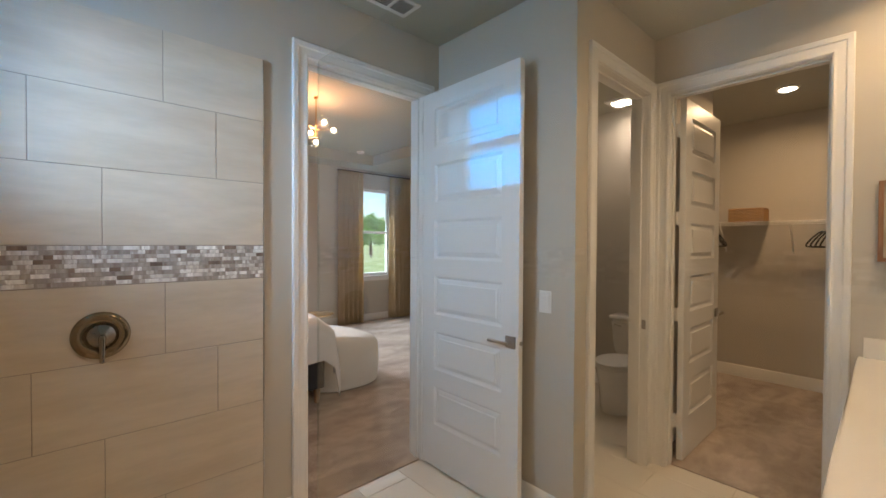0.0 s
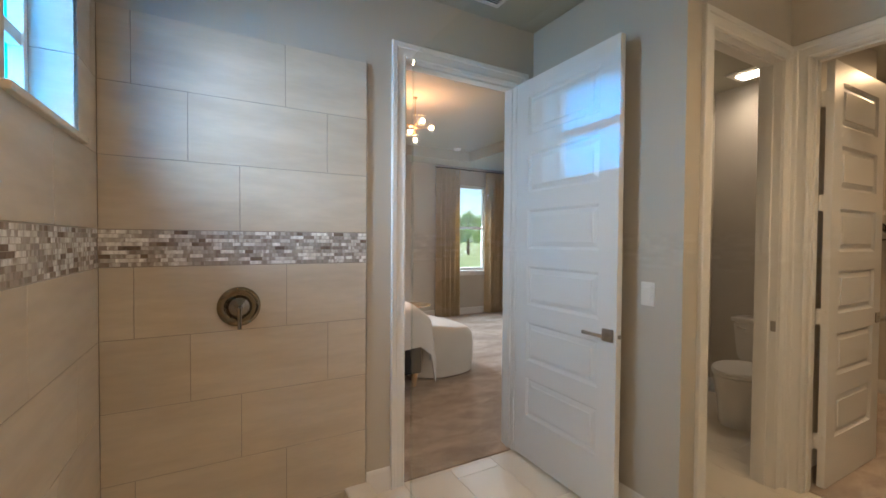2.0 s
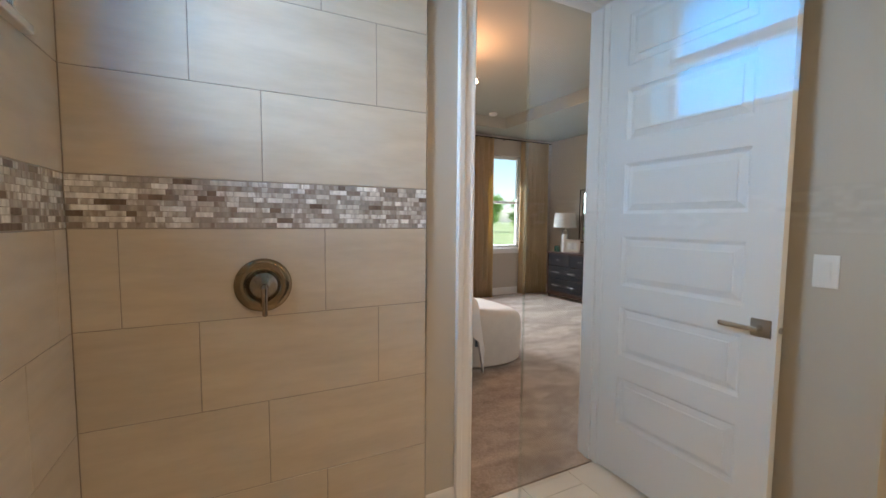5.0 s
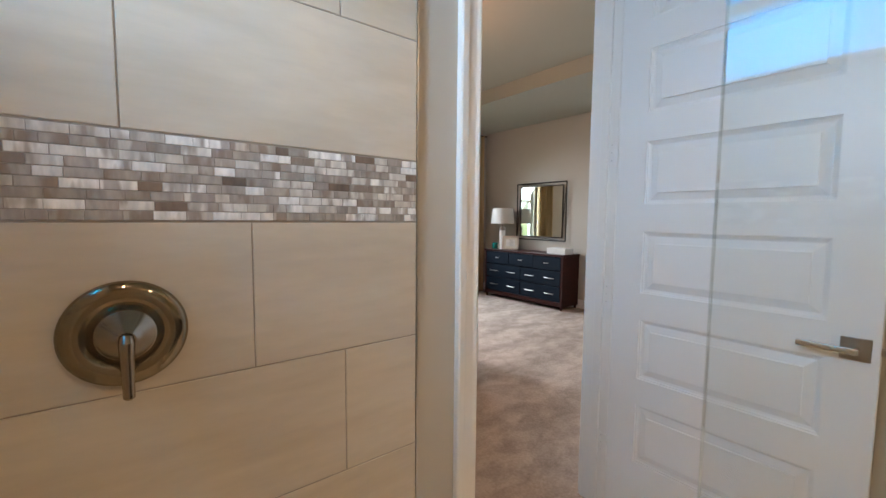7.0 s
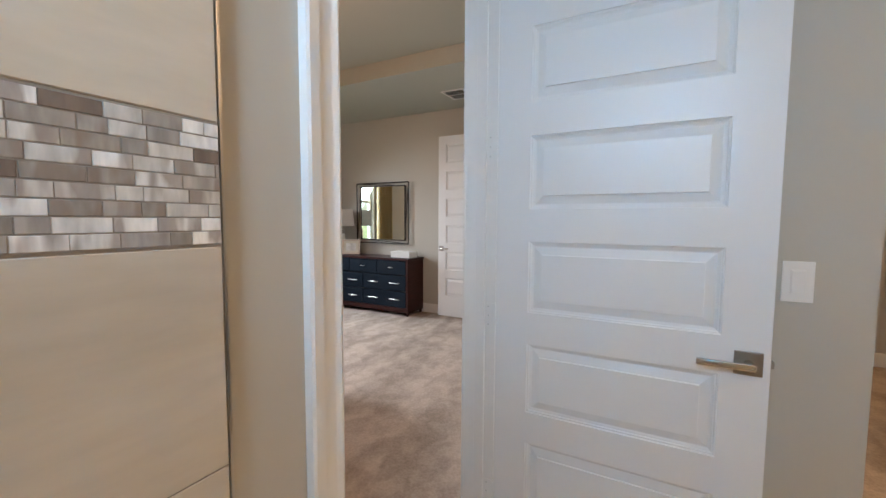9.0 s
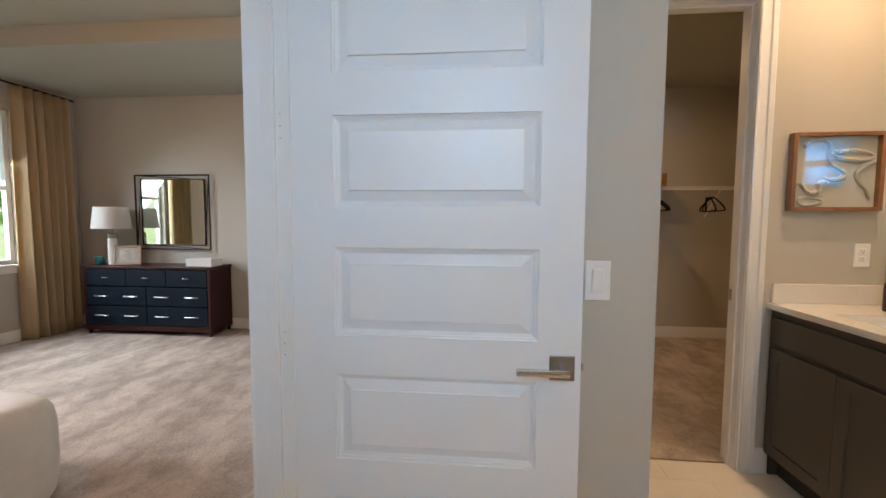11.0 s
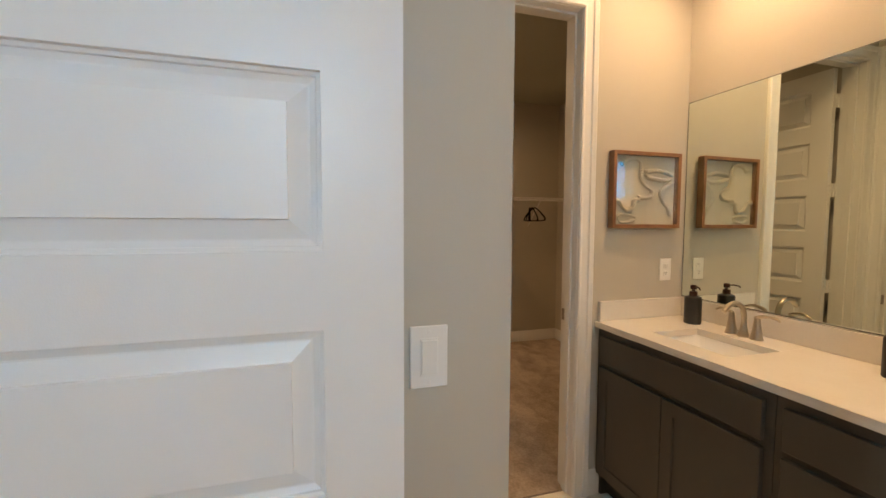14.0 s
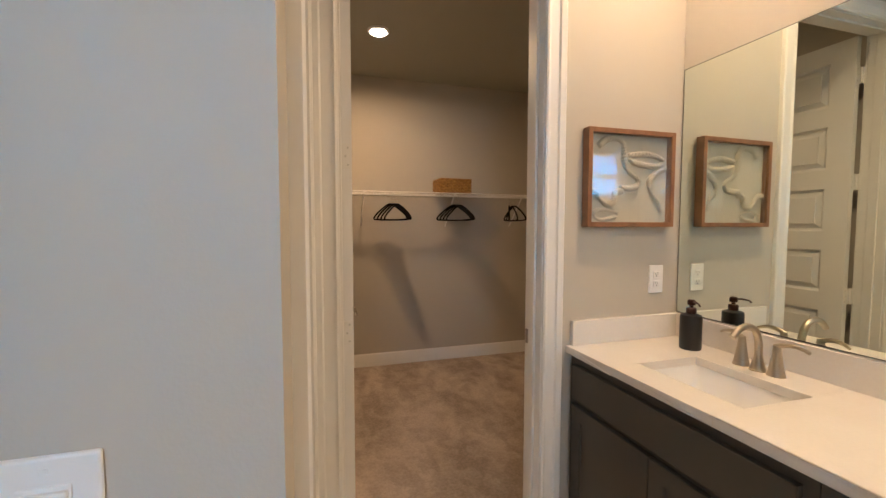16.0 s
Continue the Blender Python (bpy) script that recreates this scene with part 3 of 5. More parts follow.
for p, q, o in (((1.105, WALL_Y), (OPA - 0.088, WALL_Y), (0, -1)), ((OPB + 0.088, WALL_Y), (SW_X, WALL_Y), (0, -1)),
                ((SW_X, WC_Y - 0.014), (SW_X, WALL_Y - 0.014), (-1, 0)), ((SW_X, WC_Y), (WCA - 0.088, WC_Y), (0, -1)),
                ((CL_X, 0.43), (CL_X, CLA - 0.088), (-1, 0)), ((BACK_X, CLOSET_Y), (BACK_X, WALL_Y - 0.004), (-1, 0)),
                ((CLI_X, CLOSET_Y), (BACK_X - 0.014, CLOSET_Y), (0, 1)), ((CLI_X + 0.02, WC_Y), (WCB_X + 0.12, WC_Y), (0, -1)),
                ((WCB_X, WC_Y + 0.115), (WCB_X, WALL_Y), (-1, 0)), ((WCC + 0.1, WC_Y + 0.115), (WCB_X - 0.014, WC_Y + 0.115), (0, 1)),
                ((SW_X + 0.115, WALL_Y), (WCB_X - 0.014, WALL_Y), (0, -1)), ((SW_X + 0.115, WC_Y + 0.115), (SW_X + 0.115, WALL_Y - 0.014), (1, 0)),
                ((EAST, BED_Y), (EAST, NORTH), (-1, 0)), ((WEST, NORTH), (EAST - 0.014, NORTH), (0, -1)),
                ((OPB + 0.1, BED_Y), (EAST - 0.014, BED_Y), (0, 1)), ((WEST, BED_Y), (OPA - 0.1, BED_Y), (0, 1))):
    baseboard("baseboard", p, q, o)


# ---------------------------------------------------------------- doors
def door_leaf(name, w, h, t, place, turn, label, lever_side=1):
    """Six-panel door: x runs from the hinge to the latch, y is the thickness, turned about the hinge."""
    ob = thing(name, label, "door", "", place)
    ob["kind"] = "structure"
    xs = 0.115
    tops = [2.318 - 0.359 * i for i in range(6)]
    bm = bmesh.new()

    def ring(x0, x1, z0, z1, y):
        return [bm.verts.new(p) for p in ((x0, y, z0), (x1, y, z0), (x1, y, z1), (x0, y, z1))]
    for side in (0, 1):
        def y(d):
            return d if side == 0 else t - d
        quads = [(0, xs, 0, h), (w - xs, w, 0, h)]
        edges = [0] + [e for top in reversed(tops) for e in (top - 0.247, top)] + [h]
        for i in range(0, len(edges), 2):
            quads.append((xs, w - xs, edges[i], edges[i + 1]))
        for x0, x1, z0, z1 in quads:
            bm.faces.new(ring(x0, x1, z0, z1, y(0)))
        for top in tops:
            steps = ((0, 0), (0.0008, 0.0065), (0.0060, 0.0085), (0.0068, 0.0130), (0.0150, 0.0168), (0.0175, 0.0168), (0.0440, 0.0078), (0.0448, 0.0015))
            rings = [ring(xs + d, w - xs - d, top - 0.247 + d, top - d, y(dep)) for d, dep in steps]
            for a, b in zip(rings, rings[1:]):
                for k in range(4):
                    bm.faces.new((a[k], a[(k + 1) % 4], b[(k + 1) % 4], b[k]))
            bm.faces.new(rings[-1])
    for q in (((0, 0, 0), (0, t, 0), (0, t, h), (0, 0, h)), ((w, 0, 0), (w, t, 0), (w, t, h), (w, 0, h)),
              ((0, 0, h), (w, 0, h), (w, t, h), (0, t, h)), ((0, 0, 0), (w, 0, 0), (w, t, 0), (0, t, 0))):
        bm.faces.new([bm.verts.new(p) for p in q])
    bmesh.ops.remove_doubles(bm, verts=bm.verts[:], dist=0.0002)
    leaf = new("leaf", mesh_of("leaf", bm, DOORW))
    leaf.parent = ob
    zc = 0.925
    for side in (0, 1):
        s = -1 if side == 0 else 1
        y0 = 0 if side == 0 else t
        bmr = rbox(w - 0.083, w - 0.017, min(y0, y0 + s * 0.008), max(y0, y0 + s * 0.008), zc - 0.033, zc + 0.033, 0.0015)
        r = new("rosette", mesh_of("rosette", bmr, DARKNICKEL))
        r.parent = ob
        bml = tube([(w - 0.05, y0 + s * 0.006, zc), (w - 0.05, y0 + s * 0.05, zc)], 0.011, 16)
        neck = new("lever_neck", mesh_of("lever_neck", bml, SILVER, True))
        neck.parent = ob
        bml = rbox(w - 0.175, w - 0.038, min(y0 + s * 0.042, y0 + s * 0.055), max(y0 + s * 0.042, y0 + s * 0.055), zc - 0.009, zc + 0.010, 0.004)
        lev = new("lever", mesh_of("lever", bml, SILVER, True))
        lev.parent = ob
    bml = rbox(w - 0.002, w + 0.010, t / 2 - 0.009, t / 2 + 0.009, zc - 0.011, zc + 0.009, 0.002)
    la = new("latch_bolt", mesh_of("latch_bolt", bml, DARKNICKEL))
    la.parent = ob
    ob.matrix_basis = pose(*place, 0, 0, turn)
    return ob


def hinges(door, heights, edge):
    """Painted butt hinges on the leaf's hinge edge, with the barrel and the leaf that bridges to the lining."""
    for z in heights:
        bm = bmesh.new()
        box(bm, -0.0022, 0.001, 0.003, edge + 0.010, z - 0.045, z + 0.045)
        box(bm, -0.026, -0.0022, edge + 0.012, edge + 0.0135, z - 0.045, z + 0.045)
        for k in range(5):
            tube([(-0.004, edge + 0.013, z - 0.045 + 0.0182 * k), (-0.004, edge + 0.013, z - 0.045 + 0.0182 * k + 0.0172)], 0.0062, 12, bm=bm)
        h = new("hinge", mesh_of("hinge", bm, TRIM))
        h.parent = door
        for dz in (-0.031, 0.0, 0.031):
            sc = new("screw", mesh_of("screw", lathe([(0.0036, 0.0), (0.0036, 0.0006), (0.002, 0.001)], 10, (-0.0022, 0.014 + 0.009 * (dz == 0), z + dz), "X"), STEEL))
            sc.parent = h


d1 = door_leaf("door_bedroom", 0.790, 2.428, 0.036, (2.133, 2.474, 0.012), -90, "white six panel door, standing open, with a nickel lever")
d2 = door_leaf("door_closet", 0.755, 2.428, 0.036, (CLI_X + 0.022, CLB - 0.053, 0.012), -1, "white six panel closet door, standing open")
hinges(d2, (0.26, 0.98, 1.63, 2.22), 0.036)
d3 = door_leaf("door_hall", 0.81, 2.428, 0.036, (EAST - 0.068, 3.86, 0.012), 90, "white six panel bedroom door, open against the wall")
d4 = door_leaf("door_toilet", 0.705, 2.428, 0.036, (WCA + 0.004, WC_Y + 0.125, 0.012), 93, "white six panel toilet room door, standing open")
for z in (0.31, 0.98, 1.585, 2.24):
    bm = bmesh.new()
    box(bm, 2.1285, 2.1305, 2.480, 2.512, z - 0.045, z + 0.045)
    box(bm, 2.122, 2.131, 2.474, 2.480, z - 0.046, z + 0.046)
    plate = structure("hinge_plate", bm, TRIM, "white painted door hinge on the lining", "hinge")
    for dz in (-0.033, 0.0, 0.033):
        part("screw", lathe([(0.0026, 0.0), (0.0026, 0.0008), (0.0015, 0.0012)], 10, (2.1285, 2.503, z + dz), "X"), STEEL, plate)
# strike plates
bm = bmesh.new()
box(bm, WCC - 0.0025, WCC + 0.001, WC_Y + 0.005, WC_Y + 0.030, 0.905, 0.965)
structure("strike_plate", bm, DARKNICKEL, "dark nickel strike plate on the door lining", "strike plate")
bm = bmesh.new()
box(bm, CLI_X - 0.030, CLI_X - 0.004, CLA - 0.001, CLA + 0.0025, 0.905, 0.965)
structure("strike_plate", bm, DARKNICKEL, "dark nickel strike plate on the closet lining", "strike plate")


# ---------------------------------------------------------------- switch, outlet
def wall_plate(name, label, at, kind):
    """at(u, out, z): u across, out from the wall, z from the plate's middle."""
    ob = thing(name, label, kind, "", at(0, 0, 0))

    def block(nm, u0, u1, o0, o1, z0, z1, material, r=0.002):
        bm = rbox(u0, u1, o0, o1, z0, z1, r)
        for v in bm.verts:
            v.co = Vector(at(v.co.x, v.co.y, v.co.z))
        return part(nm, bm, material, ob)
    block("plate", -0.0365, 0.0365, 0, 0.006, -0.059, 0.059, PLASTIC, 0.0025)
    return ob, block


ob, block = wall_plate("light_switch", "white rocker light switch on the wall", lambda u, o, z: (SW_X - o, 1.610 + u, 1.155 + z), "light switch")
block("surround", -0.0175, 0.0175, 0.004, 0.0075, -0.036, 0.036, PLASTIC, 0.001)
bm = rbox(-0.0155, 0.0155, 0.003, 0.0085, -0.0325, 0.0325, 0.0015)
for v in bm.verts:
    v.co = Vector((SW_X - v.co.y - 0.05 * (v.co.z + 0.0325), 1.610 + v.co.x, 1.155 + v.co.z))
part("rocker", bm, PLASTIC, ob)
for z in (-0.048, 0.048):
    block("screw", -0.003, 0.003, 0.005, 0.0068, z - 0.003, z + 0.003, PLASTIC, 0.0008)
ob, block = wall_plate("outlet", "white duplex outlet above the counter", lambda u, o, z: (CL_X - o, 0.035 + u, 1.166 + z), "outlet")
for z in (-0.02, 0.02):
    block("socket", -0.016, 0.016, 0.004, 0.0085, z - 0.0135, z + 0.0135, PLASTIC, 0.003)
    for u in (-0.006, 0.006):
        block("slot", u - 0.001, u + 0.001, 0.0078, 0.0088, z - 0.001, z + 0.008, TOE, 0.0003)
    block("ground_hole", -0.0022, 0.0022, 0.0078, 0.0088, z - 0.009, z - 0.0045, TOE, 0.0003)

# ---------------------------------------------------------------- shower
bm = bmesh.new()
box(bm, 0.985, 1.118, MIR_Y, WALL_Y, 0, 0.085)
bmesh.ops.bevel(bm, geom=bm.edges[:], offset=0.004, segments=2, affect="EDGES")
structure("shower_curb", bm, CURB, "cream stone shower curb under the glass", "shower curb")
GX, GY1 = 1.050, 1.753
panel = thing("shower_glass", "frameless clear glass shower screen standing on the curb", "shower screen", "", (GX, 1.0, 0.085))
bm = rbox(GX - 0.003, GX + 0.003, MIR_Y + 0.004, GY1, 0.092, 2.108, 0.0008, 1)
pane = part("pane", bm, CLEAR, panel)
pane.visible_shadow = False
part("polished_edge", rbox(GX - 0.005, GX + 0.005, GY1 + 0.0002, GY1 + 0.0014, 0.098, 2.104, 0.0004, 1), GLASSEDGE, panel, "grey green polished glass edge")
for z in (0.4, 1.8):
    part("clamp", rbox(GX - 0.014, GX + 0.014, MIR_Y, MIR_Y + 0.05, z - 0.025, z + 0.025, 0.003), NICKEL, panel)
part("channel", rbox(GX - 0.010, GX + 0.010, MIR_Y, GY1, 0.085, 0.098, 0.001), STEEL, panel)

# valve
VX, VZ = 0.484, 1.097
valve = thing("shower_valve", "round brushed nickel shower valve with a lever handle", "shower valve", "", (VX, TILE_Y, VZ))
part("escutcheon", lathe([(0.092, 0.0), (0.0925, 0.006), (0.0910, 0.0105), (0.0865, 0.0150), (0.079, 0.0185), (0.070, 0.0200), (0.060, 0.0190), (0.051, 0.0155), (0.044, 0.0105)], 64, (VX, TILE_Y, VZ), "Y"), PLATE, valve, "dark polished bronze-toned nickel plate", True)
part("dial", lathe([(0.0435, 0.006), (0.0435, 0.022), (0.041, 0.024), (0.024, 0.047), (0.0155, 0.055), (0.013, 0.058)], 48, (VX, TILE_Y, VZ), "Y"), NICKEL, valve, "", True)
part("lever", tube([(VX, TILE_Y - 0.060, VZ + 0.004), (VX, TILE_Y - 0.066, VZ - 0.004), (VX, TILE_Y - 0.066, VZ - 0.03), (VX, TILE_Y - 0.067, VZ - 0.07), (VX, TILE_Y - 0.069, VZ - 0.094), (VX, TILE_Y - 0.069, VZ - 0.097)],
                    0.008, 16, (0.010, 0.0115, 0.010, 0.0085, 0.0085, 0.005)), NICKEL, valve, "", True)

# tile edge strip
bm = bmesh.new()
box(bm, 1.101, 1.105, TILE_Y - 0.002, WALL_Y, 0.085, 2.362)
structure("trim_tile_edge", bm, STEEL, "thin satin metal edge of the tiled wall", "edge strip")

# window of the shower
win = thing("window_1", "small white two pane obscure window high in the shower", "window", "", (-0.2, 1.95, 1.775))
win["kind"] = "structure"
FX0, FX1 = -0.235, -0.160


def bar(nm, x0, x1, y0, y1, z0, z1, material, parent, r=0.003):
    return part(nm, rbox(x0, x1, y0, y1, z0, z1, r), material, parent)


for nm, b in (("window_frame", (FX0, FX1, WY0, WY0 + 0.028, WZ0, WZ1)), ("window_frame", (FX0, FX1, WY1 - 0.028, WY1, WZ0, WZ1)),
              ("window_frame", (FX0, FX1, WY0 + 0.028, WY1 - 0.028, WZ0, WZ0 + 0.03)), ("window_frame", (FX0, FX1, WY0 + 0.028, WY1 - 0.028, WZ1 - 0.03, WZ1)),
              ("mullion", (FX0 + 0.01, FX1 - 0.006, WY0 + 0.028, WY1 - 0.028, 2.045, 2.090))):
    bar(nm, *b, WINF, win)
for z0, z1 in ((WZ0 + 0.03, 2.045), (2.09, WZ1 - 0.03)):
    bm = bmesh.new()
    box(bm, -0.205, -0.200, WY0 + 0.026, WY1 - 0.026, z0 - 0.002, z1 + 0.002)
    p = part("pane", bm, BLUEPANE, win)
    p.visible_shadow = False
# tiled reveal and sill
RX = FX1 + 0.001
bm = rbox(RX, WIN_X + 0.022, WY0 - 0.035, WY1 + 0.035, WZ0 - 0.022, WZ0, 0.004)
structure("window_sill", bm, CURB, "cream stone sill of the shower window", "window sill")


def tile_mesh(name, w, h, d, c=0.0012):
    """Flat tile w by h with a small chamfer, face at y = 0, body behind it."""
    bm = bmesh.new()
    rings = [[bm.verts.new(p) for p in ((x0, y, z0), (w - x0, y, z0), (w - x0, y, h - z0), (x0, y, h - z0))] for x0, y, z0 in ((0, d, 0), (0, c, 0), (c, 0, c))]
    for a, b in zip(rings, rings[1:]):
        for k in range(4):
            bm.faces.new((a[k], a[(k + 1) % 4], b[(k + 1) % 4], b[k]))
    bm.faces.new(rings[-1])
    return mesh_of(name, bm, TILE)


def backing(name, boxes, label):
    bm = bmesh.new()
    for b in boxes:
        box(bm, *b)
    return structure(name, bm, GROUT, label, "tiled wall")


valve_wall = backing("wall_shower_valve", [(WIN_X - 0.012, 1.101, TILE_Y + 0.002, WALL_Y, 0.0, 2.362)], "beige stone look tiled wall with a mosaic band")
window_wall = backing("wall_shower_window", [
    (WIN_X - 0.012, WIN_X - 0.002, MIR_Y, WY0, 0, 2.362), (WIN_X - 0.012, WIN_X - 0.002, WY1, TILE_Y + 0.002, 0, 2.362),
    (WIN_X - 0.012, WIN_X - 0.002, WY0, WY1, 0, WZ0)], "beige stone look tiled wall under the shower window")
back_wall = backing("wall_shower_back", [(WIN_X, 1.101, MIR_Y, MIR_Y + 0.008, 0.0, 2.362)], "beige stone look tiled wall")
reveal = backing("window_reveal", [(RX, WIN_X - 0.002, WY1 + 0.002, WY1 + 0.009, WZ0, WZ1 + 0.008), (RX, WIN_X - 0.002, WY0 - 0.009, WY0 - 0.002, WZ0, WZ1 + 0.008),
                                   (RX, WIN_X - 0.002, WY0, WY1, WZ1 + 0.002, WZ1 + 0.009)], "tiled reveal of the shower window")
shared = {}


def lay(parent, w, h, m, name="tile"):
    key = (round(w, 4), round(h, 4))
    if key not in shared:
        shared[key] = tile_mesh("tile", w, h, 0.008)
    o = new(name, shared[key])
    o.parent = parent
    o.matrix_basis = m
    return o


ROWS_Z = [(1.755 + 0.3045 * i - 0.3045, 1.755 + 0.3045 * i) for i in range(3)]   # above the band
ROWS_Z += [(1.291 - 0.3045 * (i + 1), 1.291 - 0.3045 * i) for i in range(5)]     # below it
FIRST = [0.489, 0.284, 0.083, 0.087, 0.289, 0.493, 0.693, 0.083]                 # a joint in each row
G = 0.0026


def runs(a, b, joint, step=0.607):
    cuts = [a] + [joint + step * k for k in range(-8, 9) if a + 0.02 < joint + step * k < b - 0.02] + [b]
    return list(zip(cuts, cuts[1:]))


for (z0, z1), joint in zip(ROWS_Z, FIRST):
    z0 = max(z0, 0.0)
    for a, b in runs(WIN_X + 0.001, 1.101, joint):
        lay(valve_wall, b - a - G, z1 - z0 - G, pose(a + G / 2, TILE_Y, z0 + G / 2))
    for a, b in runs(WIN_X + 0.001, 1.101, joint + 0.2):
        lay(back_wall, b - a - G, z1 - z0 - G, pose(b - G / 2, MIR_Y + 0.010, z0 + G / 2, 0, 0, 180))
    for a, b in runs(MIR_Y + 0.01, TILE_Y, 1.86 - joint):
        spans = [(a, b, z0, z1)]
        if z1 > WZ0 and b > WY0 and a < WY1:
            spans = []
            if a < WY0:
                spans.append((a, WY0, z0, z1))
            if b > WY1:
                spans.append((WY1, b, z0, z1))
            if z0 < WZ0 - 0.03:
                spans.append((max(a, WY0), min(b, WY1), z0, WZ0 - 0.021))
            if z1 > WZ1 + 0.01:
                spans.append((max(a, WY0), min(b, WY1), WZ1, z1))
        for c, d, e, f in spans:
            if d - c > 0.012 and f - e > 0.012:
                lay(window_wall, d - c - G, f - e - G, pose(WIN_X, c + G / 2, e + G / 2, 0, 0, 90))
DEPTH = WIN_X - RX
for z0, z1 in ((WZ0, 2.06), (2.06, WZ1)):
    lay(reveal, DEPTH - 0.002, z1 - z0 - G, pose(RX + 0.001, WY1, z0 + G / 2))
    lay(reveal, DEPTH - 0.002, z1 - z0 - G, pose(WIN_X - 0.001, WY0, z0 + G / 2, 0, 0, 180))

# mosaic band
LIGHTGROUT = mat("grey_mosaic_grout", (0.33, 0.30, 0.27), 0.9, vary=0.1, scale=20)
BZ0, BZ1, NR = 1.2935, 1.4485, 9
PITCH = (BZ1 - BZ0) / NR
SW = 0.0505


def strip_mesh(w, h):
    bm = bmesh.new()
    c = 0.0006
    rings = [[bm.verts.new(p) for p in ((x0, y, z0), (w - x0, y, z0), (w - x0, y, h - z0), (x0, y, h - z0))] for x0, y, z0 in ((0, 0.007, 0), (0, c, 0), (c, 0, c))]
    for a, b in zip(rings, rings[1:]):
        for k in range(4):
            bm.faces.new((a[k], a[(k + 1) % 4], b[(k + 1) % 4], b[k]))
    bm.faces.new(rings[-1])
    return mesh_of("mosaic_strip", bm, MOSAIC)


strips = {}
for r in range(NR):
    z = BZ0 + r * PITCH + 0.0008
    off = (0.0, 0.031, 0.012, 0.042, 0.022)[r % 5]
    x = WIN_X + 0.001 - off
    while x < 1.101 - 0.004:
        w = random.choice((SW, SW, 0.043, 0.036, 0.026))
        a, b = max(x, WIN_X + 0.001), min(x + w, 1.100)
        if b - a > 0.006:
            key = round(b - a, 3)
            if key not in strips:
                strips[key] = strip_mesh(key - 0.0005, PITCH - 0.0014)
            o = new("mosaic_strip", strips[key])
            o.parent = valve_wall
            o.location = (a + 0.0003, TILE_Y - random.uniform(0, 0.0006), z)
        x += w
bm = bmesh.new()
for r in range(NR):
    z = BZ0 + r * PITCH + 0.0008
    y = MIR_Y - random.uniform(0, 0.05)
    while y < TILE_Y - 0.004:
        w = random.choice((SW, SW, 0.043, 0.036, 0.026))
        a, b = max(y, MIR_Y + 0.01), min(y + w, TILE_Y)
        if b - a > 0.006:
            box(bm, WIN_X - 0.007, WIN_X - random.uniform(0, 0.0006), a + 0.0003, b - 0.0003, z, z + PITCH - 0.0016)
        y += w
    x = WIN_X
    while x < 1.09:
        box(bm, x + 0.001, min(x + SW, 1.1) - 0.001, MIR_Y + 0.005, MIR_Y + 0.010, z, z + PITCH - 0.0018)
        x += SW
bmg = bmesh.new()
box(bmg, WIN_X + 0.0005, 1.100, TILE_Y + 0.0008, TILE_Y + 0.0018, BZ0 - 0.001, BZ1 + 0.001)
part("grout_bed", bmg, LIGHTGROUT, valve_wall)
band = part("mosaic_band", bm, MOSAIC, window_wall)
band["kind"] = "stuff"


# ---------------------------------------------------------------- floor tiles
fl = {}


def floor_tile(x0, x1, y0, y1):
    if x1 - x0 < 0.01 or y1 - y0 < 0.01:
        return
    key = (round(x1 - x0, 3), round(y1 - y0, 3))
    if key not in fl:
        bm = bmesh.new()
        w, h = key[0] - 0.003, key[1] - 0.003
        c = 0.0012
        rings = [[bm.verts.new(p) for p in ((d, d, z), (w - d, d, z), (w - d, h - d, z), (d, h - d, z))] for d, z in ((0, -0.004), (0, -c), (c, 0))]
        for a, b in zip(rings, rings[1:]):
            for k in range(4):
                bm.faces.new((a[k], a[(k + 1) % 4], b[(k + 1) % 4], b[k]))
        bm.faces.new(rings[-1])
        fl[key] = mesh_of("floor_tile", bm, FLOORT)
    o = new("floor_tile", fl[key])
    o.parent = floor
    o.location = (x0 + 0.0015, y0 + 0.0015, 0)


for i in range(-2, 12):
    xa, xb = 1.640 + 0.304 * (i - 1), 1.640 + 0.304 * i
    for k in range(-1, 6):
        ya = 2.18 - 0.607 * k + (0.2 if i % 3 == 1 else 0.4 if i % 3 == 2 else 0.0)
        yb = ya + 0.607
        for rx0, rx1, ry0, ry1 in ((1.118, CL_X + 0.06, MIR_Y, 2.497), (CL_X + 0.06, WCB_X, WC_Y + 0.115, 2.478)):
            floor_tile(max(xa, rx0), min(xb, rx1), max(ya, ry0), min(yb, ry1))
bm = bmesh.new()
for i in range(20):
    for j in range(50):
        x0, y0 = WIN_X + 0.0508 * i, MIR_Y + 0.0508 * j
        if x0 + 0.05 < 0.985 and y0 + 0.05 < TILE_Y:
            box(bm, x0 + 0.001, x0 + 0.0495, y0 + 0.001, y0 + 0.0495, -0.003, 0.003)
sf = part("shower_floor_mosaic", bm, FLOORT, floor)
sf["kind"] = "stuff"


